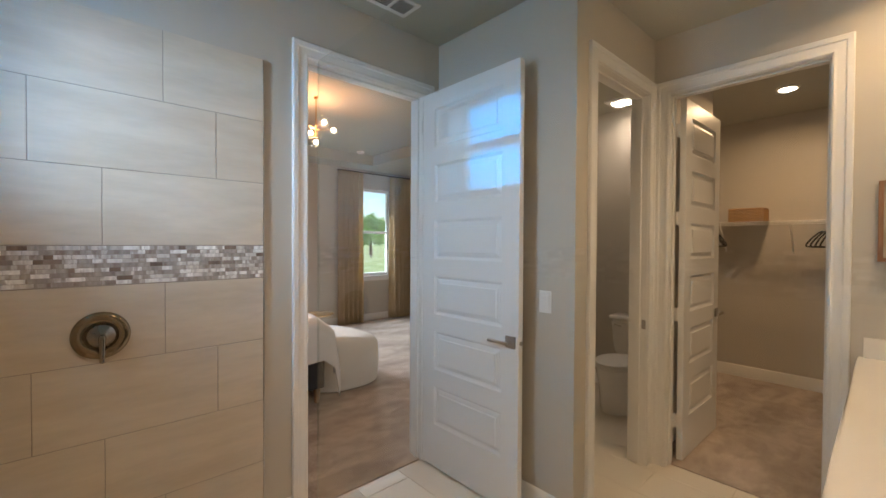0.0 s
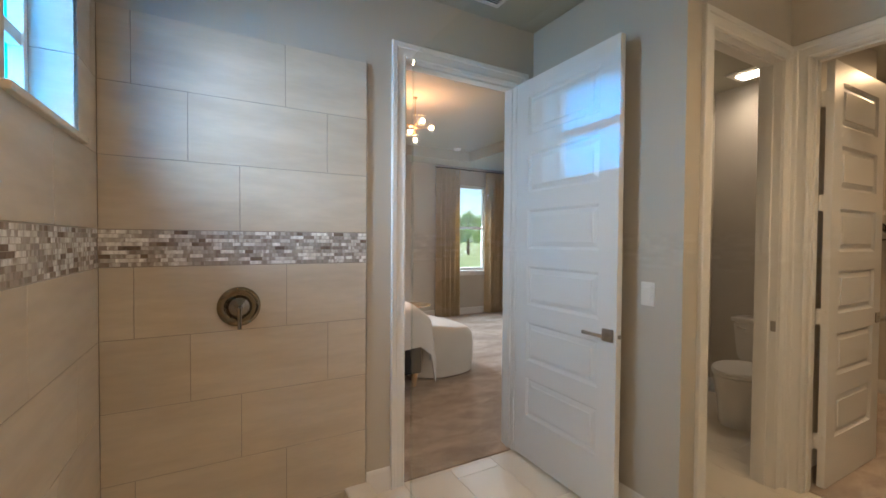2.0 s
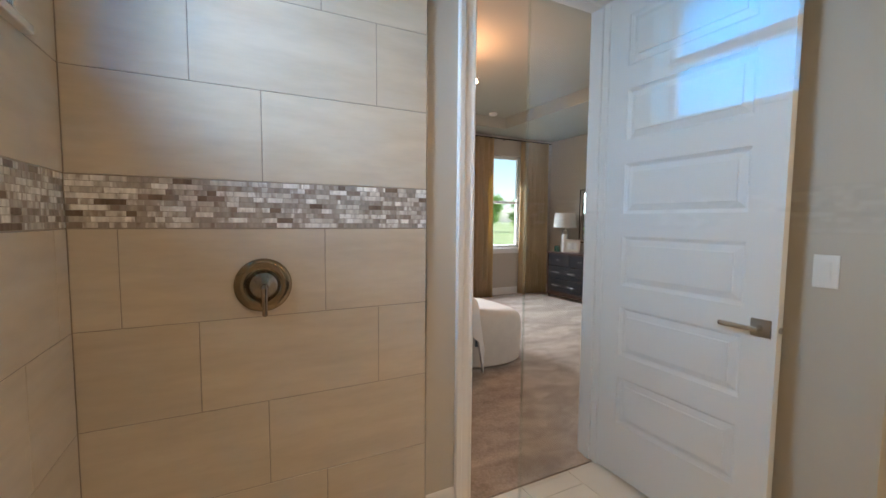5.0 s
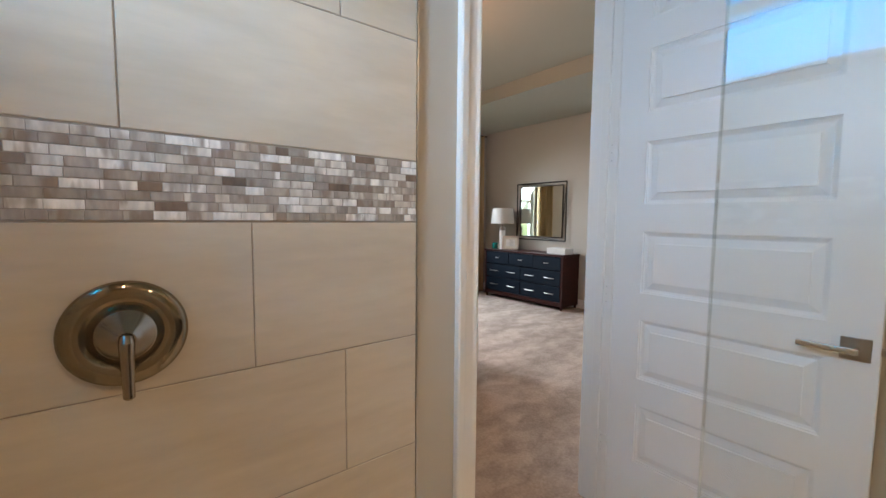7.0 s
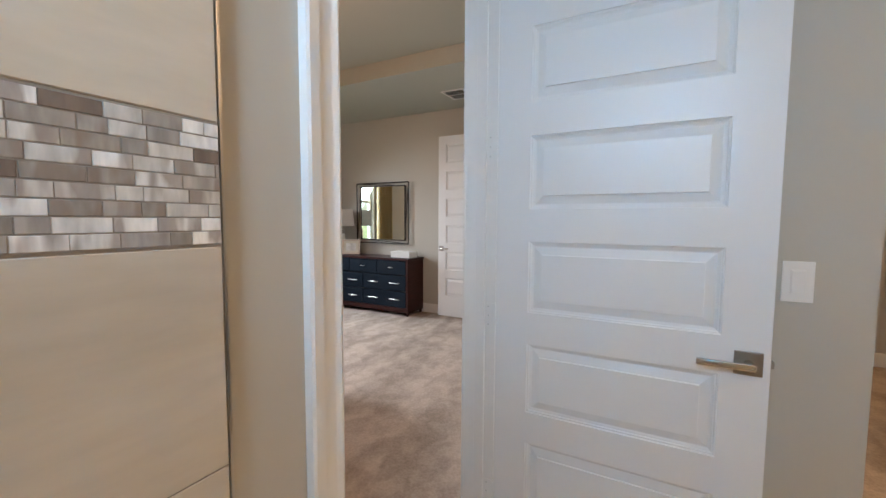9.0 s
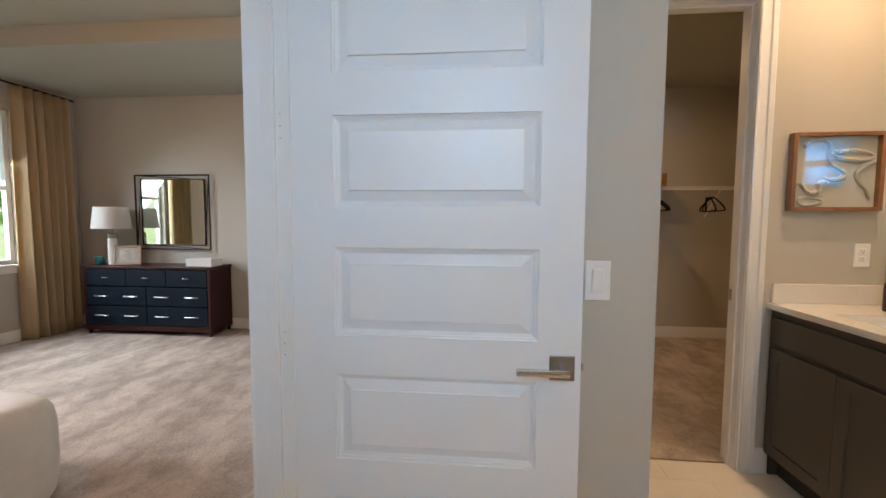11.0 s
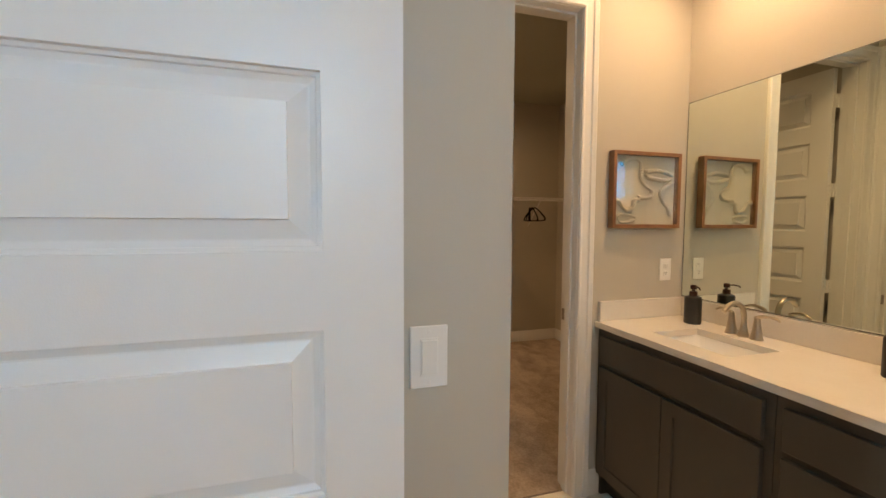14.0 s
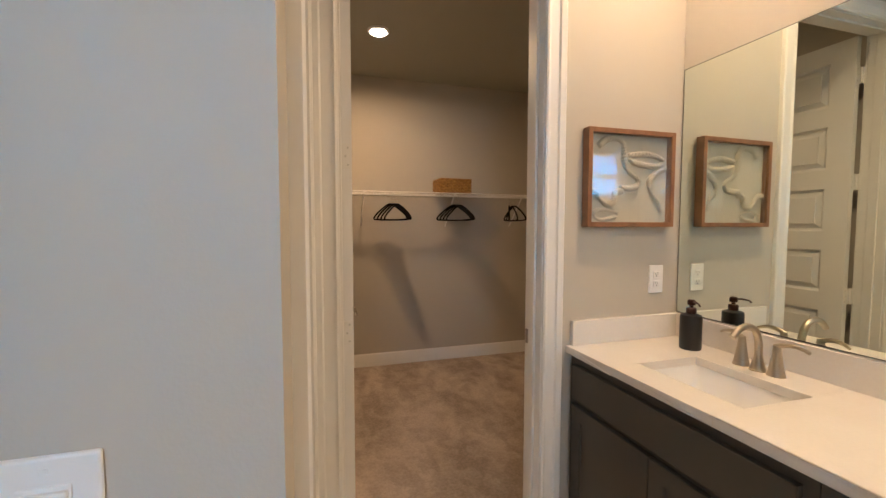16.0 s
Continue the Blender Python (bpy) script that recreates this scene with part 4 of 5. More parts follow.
# ---------------------------------------------------------------- ceiling fittings
def ceiling_vent(name, x0, x1, y0, y1, z, n, label):
    ob = thing(name, label, "air vent", "", ((x0 + x1) / 2, (y0 + y1) / 2, z))
    bm = bmesh.new()
    f = 0.022
    for b in ((x0, x1, y0, y0 + f), (x0, x1, y1 - f, y1), (x0, x0 + f, y0 + f, y1 - f), (x1 - f, x1, y0 + f, y1 - f), ((x0 + x1) / 2 - 0.008, (x0 + x1) / 2 + 0.008, y0 + f, y1 - f)):
        box(bm, *b, z - 0.008, z)
    part("frame", bm, VENTW, ob)
    # no duct is cut: a flat dark sheet gives the shade between slats
    bm = bmesh.new()
    box(bm, x0 + f, x1 - f, y0 + f, y1 - f, z - 0.0035, z - 0.001)
    part("backing", bm, VENTD, ob)
    for i in range(n):
        yc = y0 + f + (y1 - y0 - 2 * f) * (i + 0.5) / n
        bm = bmesh.new()
        box(bm, x0 + f, x1 - f, -0.006, 0.006, -0.001, 0.001, Matrix.Translation((0, yc, z - 0.008)) @ Matrix.Rotation(radians(35), 4, "X"))
        part("slat", bm, VENTW, ob)
    return ob


ceiling_vent("ceiling_vent", 1.60, 1.87, 2.185, 2.345, H, 7, "white louvred vent in the bathroom ceiling")
ceiling_vent("ceiling_vent", 4.98, 5.32, 4.02, 4.30, HB, 9, "white louvred vent in the bedroom ceiling")

ob = thing("ceiling_light", "round flush white closet ceiling light, switched on", "ceiling light", "", (4.94, 0.97, H))
part("base", lathe([(0.072, -0.014), (0.080, -0.008), (0.080, 0)], 40, (4.94, 0.97, H)), PLASTIC, ob, "", True)
part("diffuser", lathe([(0.01, -0.028), (0.036, -0.026), (0.055, -0.020), (0.062, -0.013)], 40, (4.94, 0.97, H)), LEDGLOW, ob, "", True)
TLX, TLY = 4.25, 2.08
ob = thing("ceiling_light", "square white fan light over the toilet, switched on", "ceiling light", "", (TLX, TLY, H))
part("grille", rbox(TLX - 0.13, TLX + 0.13, TLY - 0.13, TLY + 0.13, H - 0.016, H, 0.006), PLASTIC, ob)
part("diffuser", rbox(TLX - 0.065, TLX + 0.065, TLY - 0.085, TLY + 0.085, H - 0.026, H - 0.012, 0.006), LEDGLOW, ob)

# bodies for the added, unseen downlights
for cx, cy in CANS:
    ob = thing("added_downlight", "added white trimmed recessed ceiling downlight out of view, switched on", "ceiling light", "recessed downlights", (cx, cy, H))
    part("trim_ring", lathe([(0.062, -0.001), (0.066, -0.006), (0.085, -0.005), (0.088, 0.0)], 36, (cx, cy, H)), PLASTIC, ob, "", True)
    part("diffuser", lathe([(0.060, -0.003), (0.060, -0.001)], 32, (cx, cy, H)), LEDGLOW, ob)

# ---------------------------------------------------------------- vanity
CT = 0.915
VX0, VX1 = 1.150, CL_X
FR = 0.443   # cabinet front
BX0, BX1, BY0, BY1 = 2.645, 3.015, 0.095, 0.352


def worktop():
    ob = thing("countertop", "white quartz vanity countertop with a backsplash and two sink cutouts", "countertop", "", ((VX0 + VX1) / 2, 0.2, CT))
    bm = bmesh.new()
    sx = 1.60 - (BX0 + BX1) / 2
    cuts = [VX0 - 0.02, BX0 + sx, BX1 + sx, BX0, BX1, VX1 - 0.001]
    for i in range(5):
        a, b = cuts[i], cuts[i + 1]
        if i in (1, 3):
            box(bm, a, b, MIR_Y + 0.001, BY0, CT - 0.03, CT)
            box(bm, a, b, BY1, 0.470, CT - 0.03, CT)
        else:
            box(bm, a, b, MIR_Y + 0.001, 0.470, CT - 0.03, CT)
    bmesh.ops.remove_doubles(bm, verts=bm.verts[:], dist=0.0003)
    inner = [f for f in bm.faces if sum(1 for g in bm.faces if g is not f and (g.calc_center_median() - f.calc_center_median()).length < 0.0005)]
    bmesh.ops.delete(bm, geom=inner, context="FACES_ONLY")
    top = part("slab", bm, QUARTZ, ob)
    bev = top.modifiers.new("edge", "BEVEL")
    bev.width, bev.segments, bev.limit_method = 0.0025, 2, "ANGLE"
    part("backsplash", rbox(VX0 - 0.02, VX1 - 0.020, MIR_Y + 0.001, MIR_Y + 0.021, CT + 0.0005, CT + 0.10, 0.002), QUARTZ, ob)
    part("side_splash", rbox(VX1 - 0.020, VX1 - 0.001, MIR_Y + 0.001, 0.452, CT + 0.0005, CT + 0.10, 0.002), QUARTZ, ob)
    return ob


worktop()


def sink(xc):
    """Rectangular basin under the worktop."""
    w, x0, x1 = (BX1 - BX0), xc - (BX1 - BX0) / 2, xc + (BX1 - BX0) / 2
    ob = thing("sink", "white ceramic rectangular undermount sink below the countertop", "sink", "sinks of the vanity", (xc, 0.22, CT - 0.16))
    bm = bmesh.new()
    rows = []
    for d, z in ((-0.012, -0.031), (-0.004, -0.031), (0.004, -0.05), (0.02, -0.11), (0.045, -0.142), (0.09, -0.152)):
        ring = []
        r = 0.02 + max(d, 0) * 0.5
        for cx, cy, a0 in ((x1 - d - r, BY1 - d - r, 0), (x0 + d + r, BY1 - d - r, 90), (x0 + d + r, BY0 + d + r, 180), (x1 - d - r, BY0 + d + r, 270)):
            for k in range(5):
                a = radians(a0 + 22.5 * k)
                ring.append(bm.verts.new((cx + r * math.cos(a), cy + r * math.sin(a), CT + z)))
        rows.append(ring)
    for a, b in zip(rows, rows[1:]):
        for k in range(20):
            bm.faces.new((a[k], a[(k + 1) % 20], b[(k + 1) % 20], b[k]))
    bm.faces.new(rows[-1])
    part("basin", bm, CERAMIC, ob, "", True)
    part("drain", lathe([(0.021, 0), (0.021, 0.003), (0.014, 0.004)], 24, (xc, 0.21, CT - 0.152)), NICKEL, ob, "", True)
    return ob


sink((BX0 + BX1) / 2)
sink(1.60)


def faucet(xc, yc):
    ob = thing("faucet", "brushed nickel two handle faucet on the countertop", "faucet", "faucets of the vanity", (xc, yc, CT))
    part("flange", lathe([(0.027, 0.0), (0.027, 0.003), (0.022, 0.006)], 28, (xc, yc, CT)), SATIN, ob, "", True)
    pts = smooth_line([(xc, yc, CT + 0.004), (xc, yc, CT + 0.05), (xc, yc + 0.003, CT + 0.098), (xc, yc + 0.020, CT + 0.134), (xc, yc + 0.055, CT + 0.150), (xc, yc + 0.092, CT + 0.142), (xc, yc + 0.120, CT + 0.118)], 5)
    taper = [0.012 + 0.0125 * max(0.0, 1 - 5.5 * k / (len(pts) - 1)) ** 1.4 - 0.002 * k / (len(pts) - 1) for k in range(len(pts))]
    part("spout", tube([tuple(p) for p in pts], 0.014, 20, taper), SATIN, ob, "", True)
    for s in (-1, 1):
        x = xc + s * 0.056
        h = part("handle", lathe([(0.0255, 0.0), (0.0255, 0.003), (0.0235, 0.010), (0.0185, 0.035), (0.0140, 0.065), (0.0112, 0.088), (0.0098, 0.097), (0.005, 0.100)], 28, (x, yc, CT)), SATIN, ob, "", True)
        arm = smooth_line([(x - s * 0.006, yc, CT + 0.092), (x + s * 0.012, yc - 0.001, CT + 0.101), (x + s * 0.042, yc - 0.004, CT + 0.107), (x + s * 0.066, yc - 0.008, CT + 0.103), (x + s * 0.084, yc - 0.011, CT + 0.094)], 4)
        part("lever", tube([tuple(p) for p in arm], 0.006, 12, [0.0090 - 0.0042 * k / (len(arm) - 1) for k in range(len(arm))]), SATIN, h, "", True).location = (0, 0, 0)
    return ob


faucet((BX0 + BX1) / 2 + 0.018, 0.022)
faucet(1.618, 0.022)


def soap(x, y, turn):
    ob = thing("soap_dispenser", "matte black soap dispenser with a bronze pump on the countertop", "soap dispenser", "soap dispensers", (x, y, CT))
    part("bottle", lathe([(0.036, 0.0), (0.0385, 0.004), (0.0385, 0.125), (0.036, 0.133), (0.022, 0.138), (0.016, 0.139)], 40, (x, y, CT)), BLACKP, ob, "", True)
    part("collar", lathe([(0.017, 0.138), (0.018, 0.142), (0.018, 0.158), (0.014, 0.162)], 24, (x, y, CT)), BRONZE, ob, "", True)
    part("pump", lathe([(0.007, 0.158), (0.007, 0.170), (0.0145, 0.172), (0.0145, 0.188), (0.010, 0.193)], 24, (x, y, CT)), BRONZE, ob, "", True)
    c, s = math.cos(radians(turn)), math.sin(radians(turn))
    part("nozzle", tube([(x, y, CT + 0.183), (x + 0.03 * c, y + 0.03 * s, CT + 0.187), (x + 0.052 * c, y + 0.052 * s, CT + 0.184), (x + 0.060 * c, y + 0.060 * s, CT + 0.176)], 0.0035, 8), BRONZE, ob, "", True)
    return ob


soap(3.098, 0.030, 158)
soap(2.338, 0.040, 150)


def front(name, x0, x1, z0, z1, parent, flat):
    """Cabinet front: a slab drawer front or a door with a recessed middle."""
    bm = bmesh.new()
    y1, t, r = FR + 0.020, 0.020, 0.055

    def ring(d, y):
        return [bm.verts.new(p) for p in ((x0 + d, y, z0 + d), (x1 - d, y, z0 + d), (x1 - d, y, z1 - d), (x0 + d, y, z1 - d))]
    steps = [(0, FR + 0.001), (0, y1 - 0.002), (0.002, y1)]
    if not flat:
        steps += [(r, y1), (r + 0.003, y1 - 0.008)]
    rings = [ring(*s) for s in steps]
    for a, b in zip(rings, rings[1:]):
        for k in range(4):
            bm.faces.new((a[k], a[(k + 1) % 4], b[(k + 1) % 4], b[k]))
    bm.faces.new(rings[-1])
    return part(name, bm, CABINET, parent)


def vanity_unit(x0, x1, kind):
    ob = thing("vanity_cabinet", "charcoal painted vanity cabinet with " + ("two doors under a slab front" if kind == "doors" else "three slab drawers"), "cabinet", "vanity cabinets", ((x0 + x1) / 2, 0.2, 0))
    bm = bmesh.new()
    box(bm, x0 + 0.001, x1 - 0.001, FR - 0.02, FR, 0.115, CT - 0.031)
    box(bm, x0 + 0.001, x0 + 0.019, MIR_Y + 0.002, FR - 0.02, 0.0, CT - 0.031)
    box(bm, x1 - 0.019, x1 - 0.001, MIR_Y + 0.002, FR - 0.02, 0.0, CT - 0.031)
    box(bm, x0 + 0.019, x1 - 0.019, MIR_Y + 0.002, FR - 0.02, 0.115, 0.133)
    part("body", bm, CABINET, ob)
    bm = bmesh.new()
    box(bm, x0 + 0.002, x1 - 0.002, FR - 0.075, FR - 0.06, 0.0, 0.113)
    part("toe_board", bm, TOE, ob)
    a, b = x0 + 0.030, x1 - 0.030
    front("drawer_front", a, b, 0.715, 0.848, ob, True)
    if kind == "doors":
        m = (a + b) / 2
        front("door", a, m - 0.0015, 0.135, 0.690, ob, False)
        front("door", m + 0.0015, b, 0.135, 0.690, ob, False)
    else:
        front("drawer_front", a, b, 0.435, 0.690, ob, True)
        front("drawer_front", a, b, 0.135, 0.410, ob, True)
    return ob


vanity_unit(2.425, VX1 - 0.002, "doors")
vanity_unit(1.998, 2.425, "drawers")
vanity_unit(VX0, 1.998, "doors")

# wall mirror
ob = thing("wall_mirror", "frameless wall mirror above the vanity backsplash", "mirror", "", (2.2, MIR_Y, 1.02))
bm = bmesh.new()
box(bm, 1.20, 3.268, MIR_Y + 0.0005, MIR_Y + 0.0050, 1.019, 2.050)
part("backing", bm, EDGE, ob)
bm = bmesh.new()
box(bm, 1.203, 3.265, MIR_Y + 0.0052, MIR_Y + 0.0060, 1.022, 2.047)
part("glass", bm, MIRROR, ob)

# ---------------------------------------------------------------- framed rope picture
AY0, AY1, AZ0, AZ1 = -0.004, 0.410, 1.388, 1.774
art = thing("framed_art", "cream rope picture under glass in a walnut box frame", "picture", "", (CL_X, 0.2, AZ0))
AX = CL_X - 0.040
for b in ((AX, CL_X - 0.001, AY0, AY0 + 0.019, AZ0, AZ1), (AX, CL_X - 0.001, AY1 - 0.019, AY1, AZ0, AZ1),
          (AX, CL_X - 0.001, AY0 + 0.019, AY1 - 0.019, AZ0, AZ0 + 0.019), (AX, CL_X - 0.001, AY0 + 0.019, AY1 - 0.019, AZ1 - 0.019, AZ1)):
    part("frame_bar", rbox(*b, 0.0015), WOODF, art)
bm = bmesh.new()
box(bm, CL_X - 0.012, CL_X - 0.008, AY0 + 0.015, AY1 - 0.015, AZ0 + 0.015, AZ1 - 0.015)
part("mount", bm, LINEN, art)
bm = bmesh.new()
box(bm, AX + 0.005, AX + 0.007, AY0 + 0.0155, AY1 - 0.0155, AZ0 + 0.0155, AZ1 - 0.0155)
pg = part("glass", bm, ARTGLASS, art)
pg.visible_shadow = False


art.rotation_euler = (0, 0, radians(-1.2))
art.location.x -= 0.005


def rope(pts, r=0.0135):
    line = smooth_line(pts, 12)
    ys = [(CL_X - 0.0125, AY1 - 0.02 - u * (AY1 - AY0 - 0.04), AZ1 - 0.02 - v * (AZ1 - AZ0 - 0.04)) for u, v in line]
    bm = bmesh.new()
    for k in range(3):
        strand = []
        for i, p in enumerate(ys):
            a = i * 0.9 + k * 2.094
            strand.append((p[0] - r * 0.45 * (1 + math.cos(a)), p[1] + r * 0.55 * math.sin(a) * 0.7, p[2] + r * 0.55 * math.sin(a) * 0.7))
        tube(strand, r * 0.62, 6, bm=bm)
    part("rope", bm, ROPE, art, "", True)


rope([(0.12, 0.13), (0.2, 0.06), (0.34, 0.04), (0.43, 0.12), (0.43, 0.30), (0.5, 0.42), (0.62, 0.5), (0.6, 0.58), (0.5, 0.61), (0.41, 0.6)])
rope([(0.41, 0.64), (0.33, 0.67), (0.31, 0.77), (0.22, 0.8), (0.14, 0.74), (0.09, 0.66), (0.01, 0.65)])
rope([(0.5, 0.23), (0.72, 0.2), (0.9, 0.24), (0.95, 0.3), (0.84, 0.34), (0.62, 0.32), (0.52, 0.29)])
rope([(0.97, 0.35), (0.86, 0.42), (0.77, 0.53), (0.81, 0.66), (0.9, 0.76), (0.93, 0.86)])
rope([(0.36, 0.89), (0.24, 0.865), (0.11, 0.87), (0.08, 0.93), (0.16, 0.98), (0.28, 0.96), (0.34, 0.94)], 0.0095)


# ---------------------------------------------------------------- toilet
def toilet(xw, yc):
    """Two-piece toilet with its tank against the wall at x = xw, bowl towards -x."""
    ob = thing("toilet", "white ceramic two piece toilet with a closed lid", "toilet", "", (xw - 0.4, yc, 0))

    def egg(cx, rx_front, rx_back, ry, z, n=40):
        out = []
        for i in range(n):
            a = 2 * math.pi * i / n
            rx = rx_front if math.cos(a) < 0 else rx_back
            out.append((cx + rx * math.cos(a), yc + ry * math.sin(a), z))
        return out

    def loft(rings, name, material):
        bm = bmesh.new()
        vs = [[bm.verts.new(p) for p in r] for r in rings]
        n = len(vs[0])
        for a, b in zip(vs, vs[1:]):
            for k in range(n):
                bm.faces.new((a[k], a[(k + 1) % n], b[(k + 1) % n], b[k]))
        bm.faces.new(vs[0][::-1])
        bm.faces.new(vs[-1])
        return part(name, bm, material, ob, "", True)
    c = xw - 0.50
    loft([egg(c + 0.03, 0.225, 0.34, 0.150, 0.0), egg(c + 0.03, 0.23, 0.34, 0.153, 0.02), egg(c + 0.02, 0.225, 0.32, 0.150, 0.06), egg(c + 0.01, 0.235, 0.28, 0.155, 0.20), egg(c, 0.25, 0.24, 0.166, 0.30),
          egg(c, 0.265, 0.22, 0.178, 0.36), egg(c, 0.272, 0.22, 0.182, 0.39), egg(c, 0.262, 0.21, 0.174, 0.396)], "bowl", CERAMIC)
    loft([egg(c, 0.272, 0.215, 0.182, 0.398), egg(c, 0.276, 0.218, 0.186, 0.404), egg(c, 0.274, 0.215, 0.184, 0.414), egg(c, 0.26, 0.205, 0.17, 0.418)], "seat", PLASTIC)
    loft([egg(c, 0.272, 0.22, 0.183, 0.420), egg(c, 0.276, 0.222, 0.186, 0.426), egg(c, 0.270, 0.22, 0.182, 0.437), egg(c, 0.22, 0.19, 0.14, 0.443)], "lid", PLASTIC)
    bm = bmesh.new()
    vs = []
    for z, w, d in ((0.40, 0.185, 0.165), (0.43, 0.20, 0.175), (0.735, 0.225, 0.19)):
        vs.append([bm.verts.new(p) for p in ((xw - 0.012, yc - w, z), (xw - 0.012 - d, yc - w, z), (xw - 0.012 - d, yc + w, z), (xw - 0.012, yc + w, z))])
    for a, b in zip(vs, vs[1:]):
        for k in range(4):
            bm.faces.new((a[k], a[(k + 1) % 4], b[(k + 1) % 4], b[k]))
    bm.faces.new(vs[0][::-1])
    bm.faces.new(vs[-1])
    bmesh.ops.bevel(bm, geom=bm.edges[:], offset=0.018, segments=3, affect="EDGES")
    tank = part("tank", bm, CERAMIC, ob, "", True)
    part("tank_lid", rbox(xw - 0.216, xw - 0.008, yc - 0.235, yc + 0.235, 0.736, 0.772, 0.010, 3), CERAMIC, ob, "", True)
    part("flush_lever", tube([(xw - 0.205, yc + 0.175, 0.690), (xw - 0.222, yc + 0.175, 0.690), (xw - 0.226, yc + 0.15, 0.687), (xw - 0.228, yc + 0.105, 0.680)], 0.006, 10), CHROME, tank, "", True).location = (0, 0, 0)
    return ob


toilet(WCB_X, 1.975)

# ---------------------------------------------------------------- closet
SZ = 1.700
ob = thing("wire_shelf", "white coated wire closet shelf on the wall", "wire shelf", "", (5.7, 0.2, SZ))
Y0S, Y1S = CLOSET_Y + 0.01, WALL_Y - 0.02
for x, z, r in ((5.555, SZ, 0.0048), (5.555, SZ - 0.030, 0.0048), (5.70, SZ - 0.006, 0.004), (5.862, SZ - 0.004, 0.004)):
    part("rail", tube([(x, Y0S, z), (x, Y1S, z)], r, 8), WIRE, ob)
bm = bmesh.new()
y = Y0S
while y < Y1S:
    box(bm, 5.553, 5.865, y - 0.0013, y + 0.0013, SZ, SZ + 0.0026)
    box(bm, 5.5537, 5.5563, y - 0.0013, y + 0.0013, SZ - 0.028, SZ)
    y += 0.0254
w = part("wire_deck", bm, WIRE, ob)
w["kind"] = "stuff"
for y in (1.60, 1.02, 0.17, -0.55):
    part("brace", tube([(5.560, y, SZ - 0.006), (5.865, y, SZ - 0.31)], 0.0065, 8), WIRE, ob)
    part("clip", rbox(5.547, 5.575, y - 0.012, y + 0.012, SZ - 0.030, SZ + 0.006, 0.002), WIRE, ob)


def hanger(x, y, turn, tilt=0):
    """Slim flocked hanger; x, y under the rail."""
    ob = thing("clothes_hanger", "black velvet clothes hanger on the wire shelf", "hanger", "closet hangers", (0, 0, 0))
    w = 0.195
    body = smooth_line([(-w, 0, -0.150), (-w - 0.004, 0, -0.135), (-w + 0.03, 0, -0.100), (-0.08, 0, -0.044), (0, 0, -0.012), (0.08, 0, -0.044), (w - 0.03, 0, -0.100), (w + 0.004, 0, -0.135), (w, 0, -0.150)], 4)
    ob_body = part("body", tube([tuple(p) for p in body], 0.0075, 8), VELVET, ob, "", True)
    part("bar", tube([(-w, 0, -0.150), (-0.1, 0, -0.156), (0.1, 0, -0.156), (w, 0, -0.150)], 0.006, 8), VELVET, ob, "", True)
    hook = [(0, 0, -0.012), (0, 0, 0.030)] + [(0.019 * math.sin(radians(a)) + 0.0, 0, 0.052 - 0.019 * math.cos(radians(a))) for a in range(0, 241, 30)]
    part("hook", tube(hook, 0.0018, 6), CHROME, ob, "", True)
    ob.matrix_basis = pose(x, y, SZ - 0.098, 0, tilt, turn)
    return ob


for yc, base in ((0.755, 26), (0.150, 22), (1.66, 40)):
    for i in range(4):
        hanger(5.555, yc + 0.022 * (i - 1.5), base + 4 * i)
for i in range(3):
    hanger(5.555, -0.46 + 0.03 * i, 5 - 16 * i)


def basket(x0, x1, y0, y1, z0, z1):
    ob = thing("wicker_basket", "honey brown woven wicker basket on the wire shelf", "basket", "", ((x0 + x1) / 2, (y0 + y1) / 2, z0))
    bm = bmesh.new()
    rows = 9
    for i in range(rows):
        z = z0 + (z1 - z0) * (i + 0.5) / rows
        pts = []
        n = 14
        for (ax, ay), (bx, by) in (((x0, y0), (x1, y0)), ((x1, y0), (x1, y1)), ((x1, y1), (x0, y1)), ((x0, y1), (x0, y0))):
            for k in range(n):
                t = k / n
                o = 0.004 * (1 if (k + i) % 2 else -1)
                px, py = ax + (bx - ax) * t, ay + (by - ay) * t
                nx, ny = (by - ay), -(bx - ax)
                ln = math.hypot(nx, ny)
                pts.append((px + o * nx / ln, py + o * ny / ln, z))
        pts.append(pts[0])
        tube(pts, (z1 - z0) / rows * 0.56, 6, bm=bm)
    part("weave", bm, WICKER, ob, "", True)
    bm = bmesh.new()
    box(bm, x0 + 0.004, x1 - 0.004, y0 + 0.004, y1 - 0.004, z0, z0 + 0.006)
    part("bottom", bm, WICKER, ob)
    part("rim", tube([(x0, y0, z1), (x1, y0, z1), (x1, y1, z1), (x0, y1, z1), (x0, y0, z1)], 0.009, 8), WICKER, ob, "", True)


basket(5.60, 5.84, -0.01, 0.300, SZ + 0.004, 1.838)
basket(5.58, 5.82, 1.225, 1.520, SZ + 0.004, 1.838)


